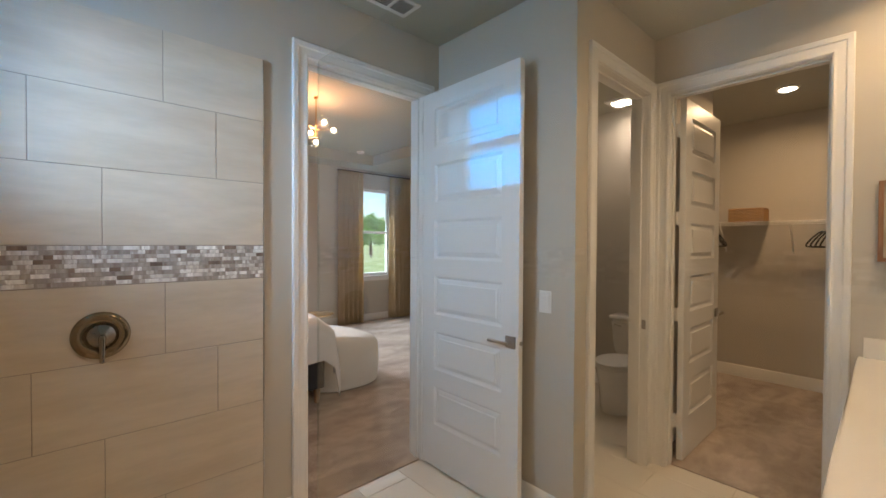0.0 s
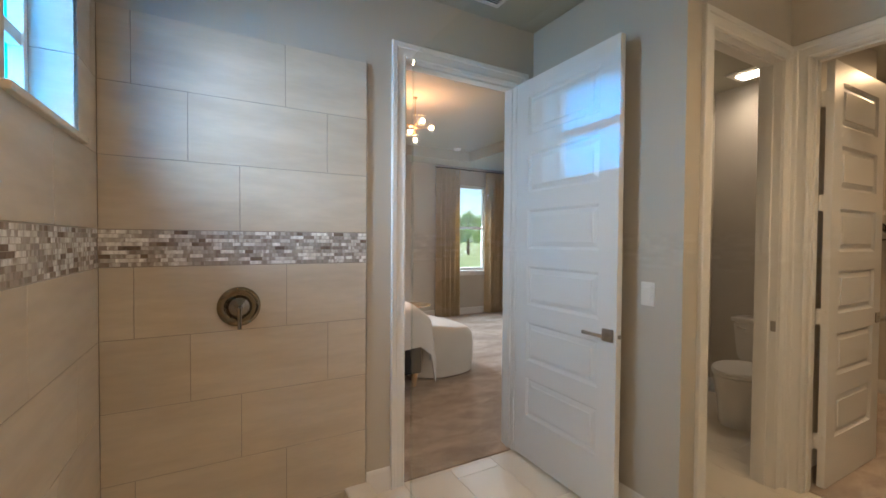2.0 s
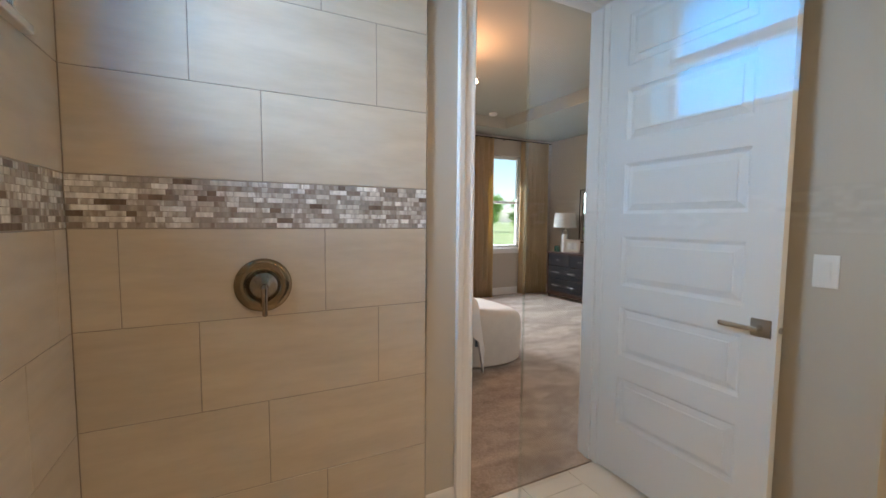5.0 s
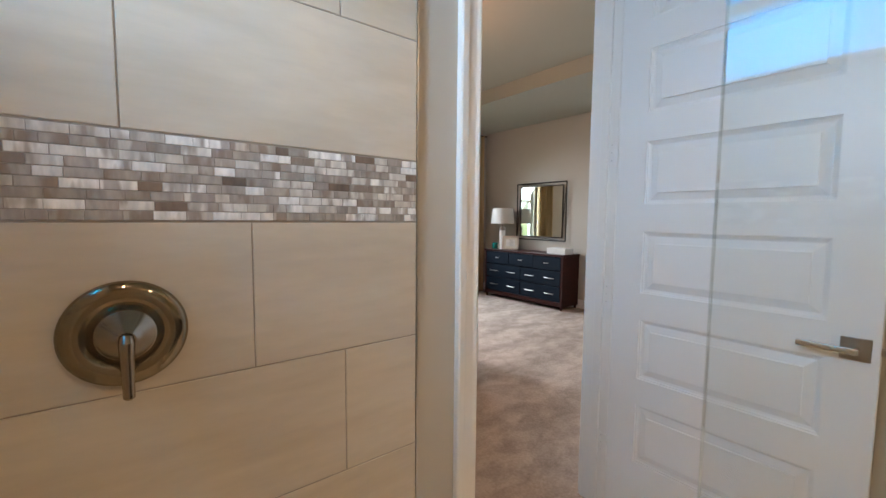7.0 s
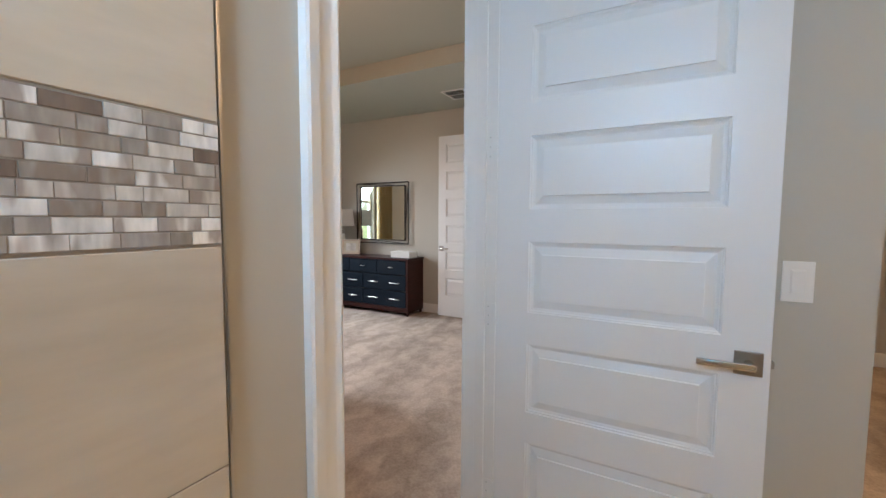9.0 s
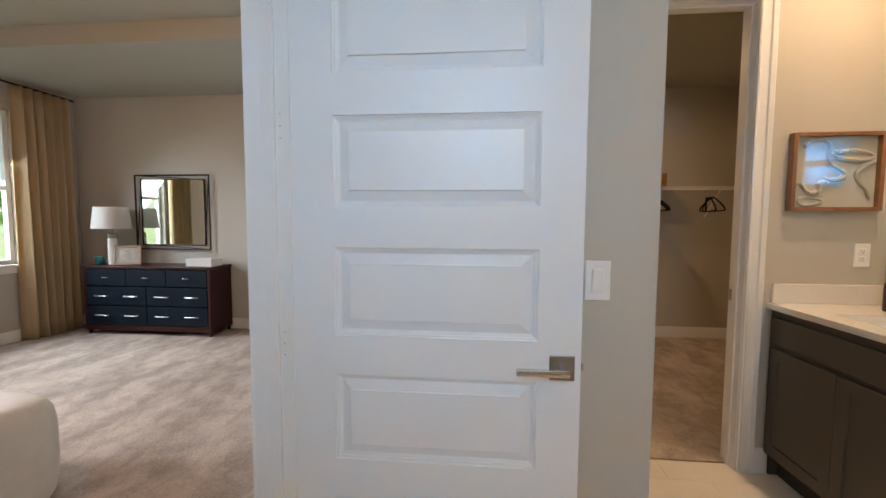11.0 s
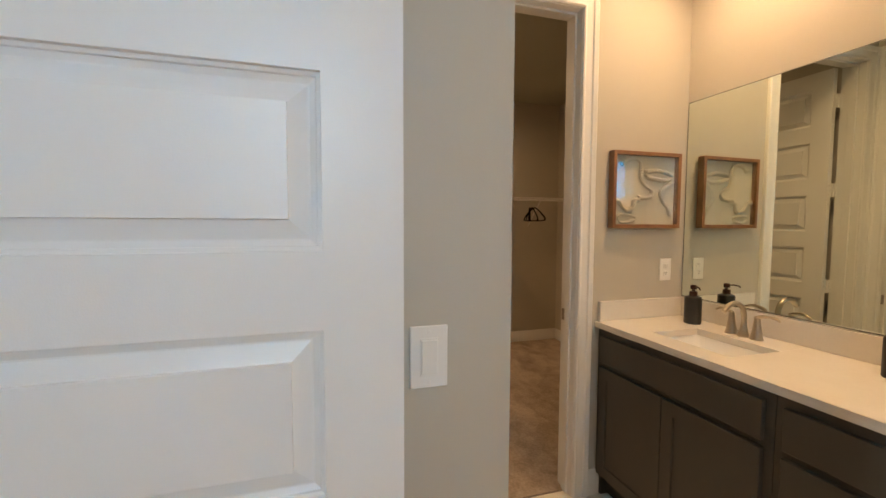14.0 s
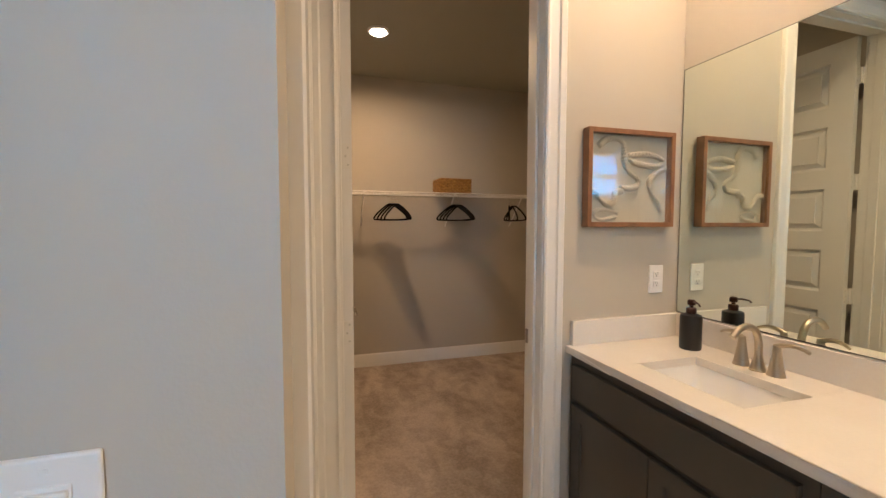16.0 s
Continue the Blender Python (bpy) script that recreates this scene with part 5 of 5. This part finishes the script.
# ---------------------------------------------------------------- bedroom
def dresser():
    x0, x1, y0, y1, top = 5.285, 5.680, 4.965, 6.505, 0.800
    ob = thing("dresser", "espresso wood dresser with dark blue drawers and nickel pulls", "dresser", "", (5.48, 5.73, 0))
    part("top", rbox(x0 - 0.015, x1, y0 - 0.015, y1 + 0.015, top - 0.028, top, 0.004), ESPRESSO, ob)
    bm = bmesh.new()
    for b in ((x0, x1, y0, y0 + 0.03, 0.055, top - 0.028), (x0, x1, y1 - 0.03, y1, 0.055, top - 0.028), (x1 - 0.012, x1, y0 + 0.03, y1 - 0.03, 0.06, top - 0.028),
              (x0 + 0.012, x1 - 0.012, y0 + 0.03, y1 - 0.03, 0.055, 0.115)):
        box(bm, *b)
    part("body", bm, ESPRESSO, ob)
    part("bottom_rail", rbox(x0, x0 + 0.02, y0 + 0.03, y1 - 0.03, 0.055, 0.118, 0.003), ESPRESSO, ob)
    for y in (y0, y1 - 0.05):
        for x in (x0, x1 - 0.06):
            part("leg", lathe([(0.016, 0.006), (0.020, 0.055), (0.022, 0.058)], 12, (x + 0.03, y + 0.025, 0)), ESPRESSO, ob)
    rows = [(0.575, 0.765, 3, "knob"), (0.352, 0.560, 2, "pull"), (0.125, 0.338, 2, "pull")]
    for z0, z1, n, kind in rows:
        step = (y1 - y0 - 0.06) / n
        for i in range(n):
            a, b = y0 + 0.03 + step * i + 0.005, y0 + 0.03 + step * (i + 1) - 0.005
            d = part("drawer", rbox(x0 - 0.004, x0 + 0.3, a, b, z0, z1, 0.003), NAVY, ob)
            zc = (z0 + z1) / 2
            ys = [(a + b) / 2] if kind == "knob" else [a + (b - a) * 0.25, a + (b - a) * 0.75]
            for y in ys:
                w = 0.03 if kind == "knob" else 0.075
                bm = tube([(x0 - 0.004, y - w, zc), (x0 - 0.022, y - w, zc), (x0 - 0.026, y - w + 0.006, zc), (x0 - 0.026, y + w - 0.006, zc), (x0 - 0.022, y + w, zc), (x0 - 0.004, y + w, zc)], 0.005, 8)
                h = part("handle", bm, STEEL, d, "satin nickel pull", True)
    return ob


dresser()
DT = 0.800

ob = thing("bedroom_mirror", "square mirror in a dark double metal frame on the wall", "mirror", "", (5.68, 5.69, 0.97))
MX = EAST - 0.002
MY0, MY1, MZ0, MZ1 = 5.205, 6.160, 0.975, 1.868
DARKM = mat("dark_bronze_metal", (0.03, 0.026, 0.024), 0.35, 0.8)
for a, b in (((MY0, MZ0), (MY1, MZ0)), ((MY1, MZ0), (MY1, MZ1)), ((MY1, MZ1), (MY0, MZ1)), ((MY0, MZ1), (MY0, MZ0))):
    part("frame_bar", tube([(MX - 0.03, a[0], a[1]), (MX - 0.03, b[0], b[1])], 0.009, 8), DARKM, ob)
IY0, IY1, IZ0, IZ1 = MY0 + 0.075, MY1 - 0.075, MZ0 + 0.055, MZ1 - 0.055
for a, b in (((MY0, MZ0), (IY1, IZ0)), ((MY1, MZ0), (IY1, IZ1)), ((MY1, MZ1), (IY0, IZ1)), ((MY0, MZ1), (IY0, IZ0))):
    part("cross_bar", tube([(MX - 0.028, a[0], a[1]), (MX - 0.022, b[0], b[1])], 0.005, 8), DARKM, ob)
for b in ((IY0 - 0.012, IY0, IZ0, IZ1), (IY1, IY1 + 0.012, IZ0, IZ1), (IY0 - 0.012, IY1 + 0.012, IZ0 - 0.012, IZ0), (IY0 - 0.012, IY1 + 0.012, IZ1, IZ1 + 0.012)):
    part("inner_frame", rbox(MX - 0.026, MX - 0.002, *b, 0.002), DARKM, ob)
bm = bmesh.new()
box(bm, MX - 0.018, MX - 0.010, IY0, IY1, IZ0, IZ1)
part("glass", bm, MIRROR, ob)

LX, LY = 5.47, 6.30
ob = thing("table_lamp", "white table lamp with a drum shade on the dresser", "table lamp", "", (LX, LY, DT))
part("base", lathe([(0.052, 0.0), (0.055, 0.006), (0.055, 0.012), (0.050, 0.016), (0.050, 0.30), (0.046, 0.31)], 32, (LX, LY, DT)), CERAMIC, ob, "", True)
part("collar", lathe([(0.048, 0.31), (0.048, 0.365), (0.03, 0.37), (0.012, 0.375), (0.012, 0.43)], 24, (LX, LY, DT)), DARKNICKEL, ob, "", True)
part("shade", lathe([(0.195, 0.425), (0.168, 0.675), (0.165, 0.675), (0.192, 0.425)], 40, (LX, LY, DT)), SHADE, ob, "", True)

PALEWOOD = mat("pale_limed_wood", (0.58, 0.47, 0.39), 0.45, vary=0.12, scale=30)
ob = thing("photo_frame", "pale wooden photo frame leaning back on the dresser", "photo frame", "", (5.43, 6.08, DT))
m = Matrix.Translation((5.42, 6.08, DT + 0.004)) @ Matrix.Rotation(radians(30), 4, "Z") @ Matrix.Rotation(radians(14), 4, "Y")
for b in ((-0.135, -0.112, 0, 0.225), (0.112, 0.135, 0, 0.225), (-0.112, 0.112, 0, 0.023), (-0.112, 0.112, 0.202, 0.225)):
    bm = rbox(-0.009, 0.009, *b, 0.003)
    bm.transform(m)
    part("frame_bar", bm, PALEWOOD, ob)
bm = bmesh.new()
box(bm, 0.002, 0.007, -0.112, 0.112, 0.023, 0.202, m)
part("mount", bm, LINEN, ob)
bm = bmesh.new()
box(bm, -0.001, 0.002, -0.075, 0.075, 0.055, 0.170, m)
part("print", bm, PAPER, ob)
bm = bmesh.new()
box(bm, -0.003, 0.003, -0.02, 0.02, 0.0, 0.165, Matrix.Translation((5.42, 6.08, DT)) @ Matrix.Rotation(radians(30), 4, "Z") @ Matrix.Translation((0.085, 0, 0)) @ Matrix.Rotation(radians(-16), 4, "Y"))
part("stand", bm, ESPRESSO, ob)

ob = thing("candle_jar", "small teal glass candle jar on the dresser", "candle", "", (5.40, 6.42, DT))
part("jar", lathe([(0.044, 0.0), (0.047, 0.006), (0.047, 0.095), (0.042, 0.1), (0.038, 0.095), (0.038, 0.07)], 28, (5.40, 6.40, DT)), TEAL, ob, "", True)
part("wax", lathe([(0.036, 0.06), (0.036, 0.075)], 24, (5.40, 6.40, DT)), CERAMIC, ob)
ob = thing("decor_box", "white lacquered lidded box on the dresser", "box", "", (5.46, 5.14, DT))
part("body", rbox(5.36, 5.56, 4.99, 5.30, DT, DT + 0.055, 0.003), PLASTIC, ob)
part("lid", rbox(5.357, 5.563, 4.987, 5.303, DT + 0.057, DT + 0.085, 0.004), PLASTIC, ob)


def curtain(x0, x1, yc, z0, z1, folds, seed):
    ob = thing("curtain", "gold beige pleated curtain hanging to the carpet", "curtain", "curtains of the window", ((x0 + x1) / 2, yc, z0))
    bm = bmesh.new()
    n, rows = folds * 14, 16
    rng = random.Random(seed)
    ph = [rng.uniform(-0.5, 0.5) for _ in range(folds + 2)]
    grid = []
    for j in range(rows + 1):
        t = j / rows
        line = []
        for i in range(n + 1):
            s = i / n
            f = s * folds
            w = ph[int(f)] * (1 - f % 1) + ph[int(f) + 1] * (f % 1)
            amp = 0.046 + 0.022 * (1 - t)
            x = x0 + (x1 - x0) * (s + 0.012 * math.sin(4 * t + 7 * s) * (1 - t))
            y = yc + amp * math.sin(2 * math.pi * f + w * (1.2 - t)) + 0.010 * math.sin(4 * math.pi * f + 2 * w)
            line.append(bm.verts.new((x, y, z0 + (z1 - z0) * t)))
        grid.append(line)
    for j in range(rows):
        for i in range(n):
            bm.faces.new((grid[j][i], grid[j][i + 1], grid[j + 1][i + 1], grid[j + 1][i]))
    c = part("fabric", bm, CURTAIN, ob, "", True)
    sol = c.modifiers.new("thick", "SOLIDIFY")
    sol.thickness = 0.004
    return ob


CY = NORTH - 0.10
curtain(3.84, 4.32, CY, 0.012, 2.735, 5, 1)
curtain(4.94, 5.52, CY, 0.012, 2.735, 6, 2)
ob = thing("curtain_rod", "dark metal curtain rod over the window", "curtain rod", "", (4.5, CY, 2.75))
part("rod", tube([(3.82, CY, 2.745), (5.60, CY, 2.745)], 0.011, 12), DARKM, ob, "", True)
for x in (3.88, 4.6, 5.56):
    part("bracket", tube([(x, CY, 2.745), (x, NORTH - 0.001, 2.745)], 0.007, 8), DARKM, ob)

win = thing("window_2", "tall white double hung bedroom window with a sill", "window", "", ((NWA + NWB) / 2, NORTH, NWZ0))
win["kind"] = "structure"
MZ = (NWZ0 + NWZ1) / 2 + 0.0
for b in ((NWA, NWA + 0.045, NWZ0, NWZ1), (NWB - 0.045, NWB, NWZ0, NWZ1), (NWA + 0.045, NWB - 0.045, NWZ0, NWZ0 + 0.05), (NWA + 0.045, NWB - 0.045, NWZ1 - 0.05, NWZ1),
          (NWA + 0.045, NWB - 0.045, MZ - 0.022, MZ + 0.022)):
    part("window_frame", rbox(b[0], b[1], NORTH + 0.06, NORTH + 0.12, b[2], b[3], 0.004), WINF, win)
for z0, z1 in ((NWZ0 + 0.05, MZ - 0.022), (MZ + 0.022, NWZ1 - 0.05)):
    bm = bmesh.new()
    box(bm, NWA + 0.043, NWB - 0.043, NORTH + 0.088, NORTH + 0.092, z0 - 0.002, z1 + 0.002)
    p = part("pane", bm, PANE, win)
    p.visible_shadow = False
part("window_sill", rbox(NWA - 0.05, NWB + 0.05, NORTH - 0.035, NORTH + 0.06, NWZ0 - 0.025, NWZ0, 0.004), TRIM, win)
part("apron", rbox(NWA - 0.03, NWB + 0.03, NORTH - 0.016, NORTH - 0.001, NWZ0 - 0.095, NWZ0 - 0.026, 0.003), TRIM, win)

# chandelier
CHX, CHY = 2.280, 4.40
ob = thing("chandelier", "gold branching chandelier with clear glass globes, lit", "chandelier", "", (CHX, CHY, 2.97))
part("canopy", lathe([(0.020, -0.02), (0.024, -0.014), (0.024, 0)], 24, (CHX, CHY, TRZ)), GOLD, ob, "", True)
part("stem", tube([(CHX, CHY, TRZ - 0.02), (CHX, CHY, 2.48)], 0.006, 10), GOLD, ob, "", True)
for dx, dz, dy in ((0.0, -0.09, 0.0), (0.09, 0.135, 0.0), (0.20, 0.07, 0.0), (-0.05, 0.0, 0.02), (-0.20, 0.10, 0.05), (-0.15, -0.04, 0.12)):
    p = (CHX + dx, CHY + dy, 2.60 + dz)
    a = part("arm", tube([(CHX, CHY, 2.60 + dz * 0.5), (CHX + dx * 0.8, CHY + dy * 0.8, 2.60 + dz)], 0.004, 8), GOLD, ob, "", True)
    part("bulb", lathe([(0.006, -0.026), (0.02, -0.018), (0.026, 0.0), (0.02, 0.018), (0.006, 0.026)], 16, p), BULBGLOW, ob, "", True)
    g = part("globe", lathe([(0.02, -0.055), (0.045, -0.036), (0.056, 0.0), (0.045, 0.036), (0.02, 0.055)], 20, p), PANE, ob, "", True)
    g.visible_shadow = False
ob = thing("smoke_detector", "round white smoke detector on the tray ceiling", "smoke detector", "", (4.0, 6.2, TRZ))
part("body", lathe([(0.045, -0.035), (0.06, -0.025), (0.065, 0)], 28, (3.95, 6.30, TRZ)), PLASTIC, ob, "", True)


# bed, chair, side table
def bed():
    x0, x1, y0, y1 = WEST + 0.02, 2.10, 3.80, 5.75
    ob = thing("bed", "bed with white bedding on a black base and oak legs", "bed", "", (0.9, 4.7, 0))
    part("base", rbox(x0, x1, y0 + 0.02, y1, 0.14, 0.40, 0.02), BLACKBED, ob)
    part("mattress", rbox(x0 + 0.02, x1 - 0.01, y0 + 0.03, y1 - 0.02, 0.40, 0.62, 0.05, 4), WHITEC, ob, "", True)
    part("headboard", rbox(x0, x0 + 0.08, y0, y1 + 0.02, 0.10, 1.25, 0.02), BOUCLE, ob)
    for x in (x0 + 0.1, x1 - 0.06):
        for y in (y0 + 0.07, y1 - 0.08):
            part("leg", lathe([(0.020, 0.008), (0.034, 0.14)], 14, (x, y, 0)), LEGWOOD, ob, "light oak leg", True)
    return ob


bed()


def cover(name, label, rows, material, group=""):
    """Cloth lying over the bed's end; rows of points across it."""
    bm = bmesh.new()
    vs = []
    for r in rows:
        vs.append([bm.verts.new(tuple(p)) for p in smooth_line(r, 8)])
    for a, b in zip(vs, vs[1:]):
        for k in range(len(a) - 1):
            bm.faces.new((a[k], a[k + 1], b[k + 1], b[k]))
    o = single(name, bm, material, label, "bedding", "", True)
    s = o.modifiers.new("thick", "SOLIDIFY")
    s.thickness, s.offset = 0.025, 1
    return o


def drape(x, hang, out):
    """A line across the bed from near side hem to far side, at x."""
    return [(x, 3.80 - out, 0.655 - hang), (x, 3.79 - out * 0.6, 0.655 - hang * 0.5), (x, 3.79, 0.66), (x, 3.88, 0.755), (x, 4.4, 0.77), (x, 5.1, 0.77), (x, 5.66, 0.74), (x, 5.77, 0.60), (x, 5.78, 0.4)]


cover("duvet", "white cotton duvet hanging over the bed's side",
      [drape(-0.2, 0.26, 0.03), drape(0.4, 0.27, 0.05), drape(1.0, 0.24, 0.03), drape(1.6, 0.27, 0.06), drape(2.05, 0.24, 0.03),
       [(2.16, y, z - 0.09) for _, y, z in drape(2.12, 0.24, 0.03)], [(2.21, y, min(z - 0.34, 0.40) - 0.06 * (y < 4.0)) for _, y, z in drape(2.16, 0.20, 0.03)]], WHITEC)
cover("throw_blanket", "slate blue knitted throw hanging off the bed's end",
      [[(2.245, 3.90, z + 0.03) for z in (0.42, 0.32, 0.24, 0.20)], [(2.235, 4.02, z + 0.02) for z in (0.42, 0.32, 0.22, 0.17)], [(2.245, 4.16, z) for z in (0.42, 0.32, 0.22, 0.17)]], BLUETHROW)


def lounge_chair(cx, cy):
    ob = thing("lounge_chair", "rounded cream boucle lounge chair on the carpet", "chair", "", (cx, cy, 0))
    n = 48

    def shell(levels, name):
        bm = bmesh.new()
        vs = []
        for f, zf, zb in levels:
            ring = []
            for i in range(n):
                a = 2 * math.pi * i / n
                c, s = math.cos(a), math.sin(a)
                p = 2.6
                k = (abs(c) ** p + abs(s) ** p) ** (-1 / p)
                x, y = 0.43 * k * c * f, 0.50 * k * s * f
                t = 0.5 + 0.5 * max(-1, min(1, x / 0.43))
                ring.append(bm.verts.new((cx + x, cy + y, zb + (zf - zb) * t)))
            vs.append(ring)
        for a, b in zip(vs, vs[1:]):
            for k in range(n):
                bm.faces.new((a[k], a[(k + 1) % n], b[(k + 1) % n], b[k]))
        bm.faces.new(vs[0][::-1])
        bm.faces.new(vs[-1])
        part(name, bm, BOUCLE, ob, "", True)
    shell([(0.90, 0.012, 0.012), (0.97, 0.03, 0.03), (1.0, 0.15, 0.15), (1.0, 0.33, 0.42), (0.98, 0.40, 0.52), (0.93, 0.435, 0.57), (0.86, 0.45, 0.59), (0.70, 0.455, 0.58), (0.4, 0.455, 0.55), (0.1, 0.455, 0.53)], "body")
    part("swivel_base", lathe([(0.30, 0.006), (0.30, 0.02)], 32, (cx, cy, 0)), BLACKBED, ob)
    return ob


lounge_chair(2.47, 4.40)
ob = thing("side_table", "small round gold side table near the window", "side table", "", (2.78, 5.30, 0))
part("tabletop", lathe([(0.20, 0.535), (0.205, 0.54), (0.205, 0.55), (0.20, 0.552)], 40, (2.72, 5.30, 0)), GOLD, ob, "", True)
part("stem", tube([(2.72, 5.30, 0.02), (2.72, 5.30, 0.54)], 0.012, 12), GOLD, ob, "", True)
part("foot", lathe([(0.15, 0.006), (0.15, 0.015), (0.02, 0.03)], 32, (2.72, 5.30, 0)), GOLD, ob, "", True)

# ---------------------------------------------------------------- outside
bm = bmesh.new()
box(bm, -400, 400, NORTH + 0.16, 900, -0.6, -0.35)
box(bm, -400, -0.30, -400, NORTH + 0.16, -0.6, -0.35)
structure("ground", bm, GRASS, "mown green lawn reaching the distance", "ground")


def tree(x, y, h, seed):
    ob = thing("tree", "leafy green tree on the lawn", "tree", "trees beyond the lawn", (x, y, -0.35))
    rng = random.Random(seed)
    bm = bmesh.new()
    tube([(x, y, -0.4), (x + 0.05, y, h * 0.25), (x - 0.05, y + 0.1, h * 0.5), (x, y, h * 0.85)], 0.2, 10, (0.16, 0.12, 0.08, 0.03), bm=bm)
    ends = []
    for i in range(14):
        a, z = rng.uniform(0, 6.28), h * rng.uniform(0.12, 0.62)
        e = (x + math.cos(a) * h * 0.25, y + math.sin(a) * h * 0.25, z + h * rng.uniform(0.1, 0.25))
        ends.append(e)
        tube([(x, y, z), ((x + e[0]) / 2, (y + e[1]) / 2, (z + e[2]) / 2 + 0.05), e], 0.04, 6, (0.05, 0.035, 0.015), bm=bm)
    part("trunk", bm, BARK, ob, "", True)
    ends.append((x, y, h * 0.88))
    verts, faces = [], []
    for e in ends:
        for i in range(420):
            d = Vector((rng.gauss(0, 1), rng.gauss(0, 1), rng.gauss(0, 0.8)))
            c = Vector(e) + d * h * 0.075
            u = Vector((rng.gauss(0, 1), rng.gauss(0, 1), rng.gauss(0, 1))).normalized() * 0.13
            v = u.orthogonal().normalized() * 0.07
            b = len(verts)
            verts += [c - u, c + v, c + u, c - v]
            faces.append((b, b + 1, b + 2, b + 3))
    me = bpy.data.meshes.new("crown")
    me.from_pydata(verts, [], faces)
    me.materials.append(LEAF)
    cr = new("crown", me)
    cr.parent = ob
    cr.location = -ob.location


for i, (x, y, h) in enumerate(((17, 46, 4.6), (21.5, 48, 5.2), (27.5, 43, 5.0), (33, 52, 5.6), (12, 50, 5.2), (38, 50, 5.0), (25, 58, 5.4), (30, 60, 5.0))):
    tree(x, y, h, i)
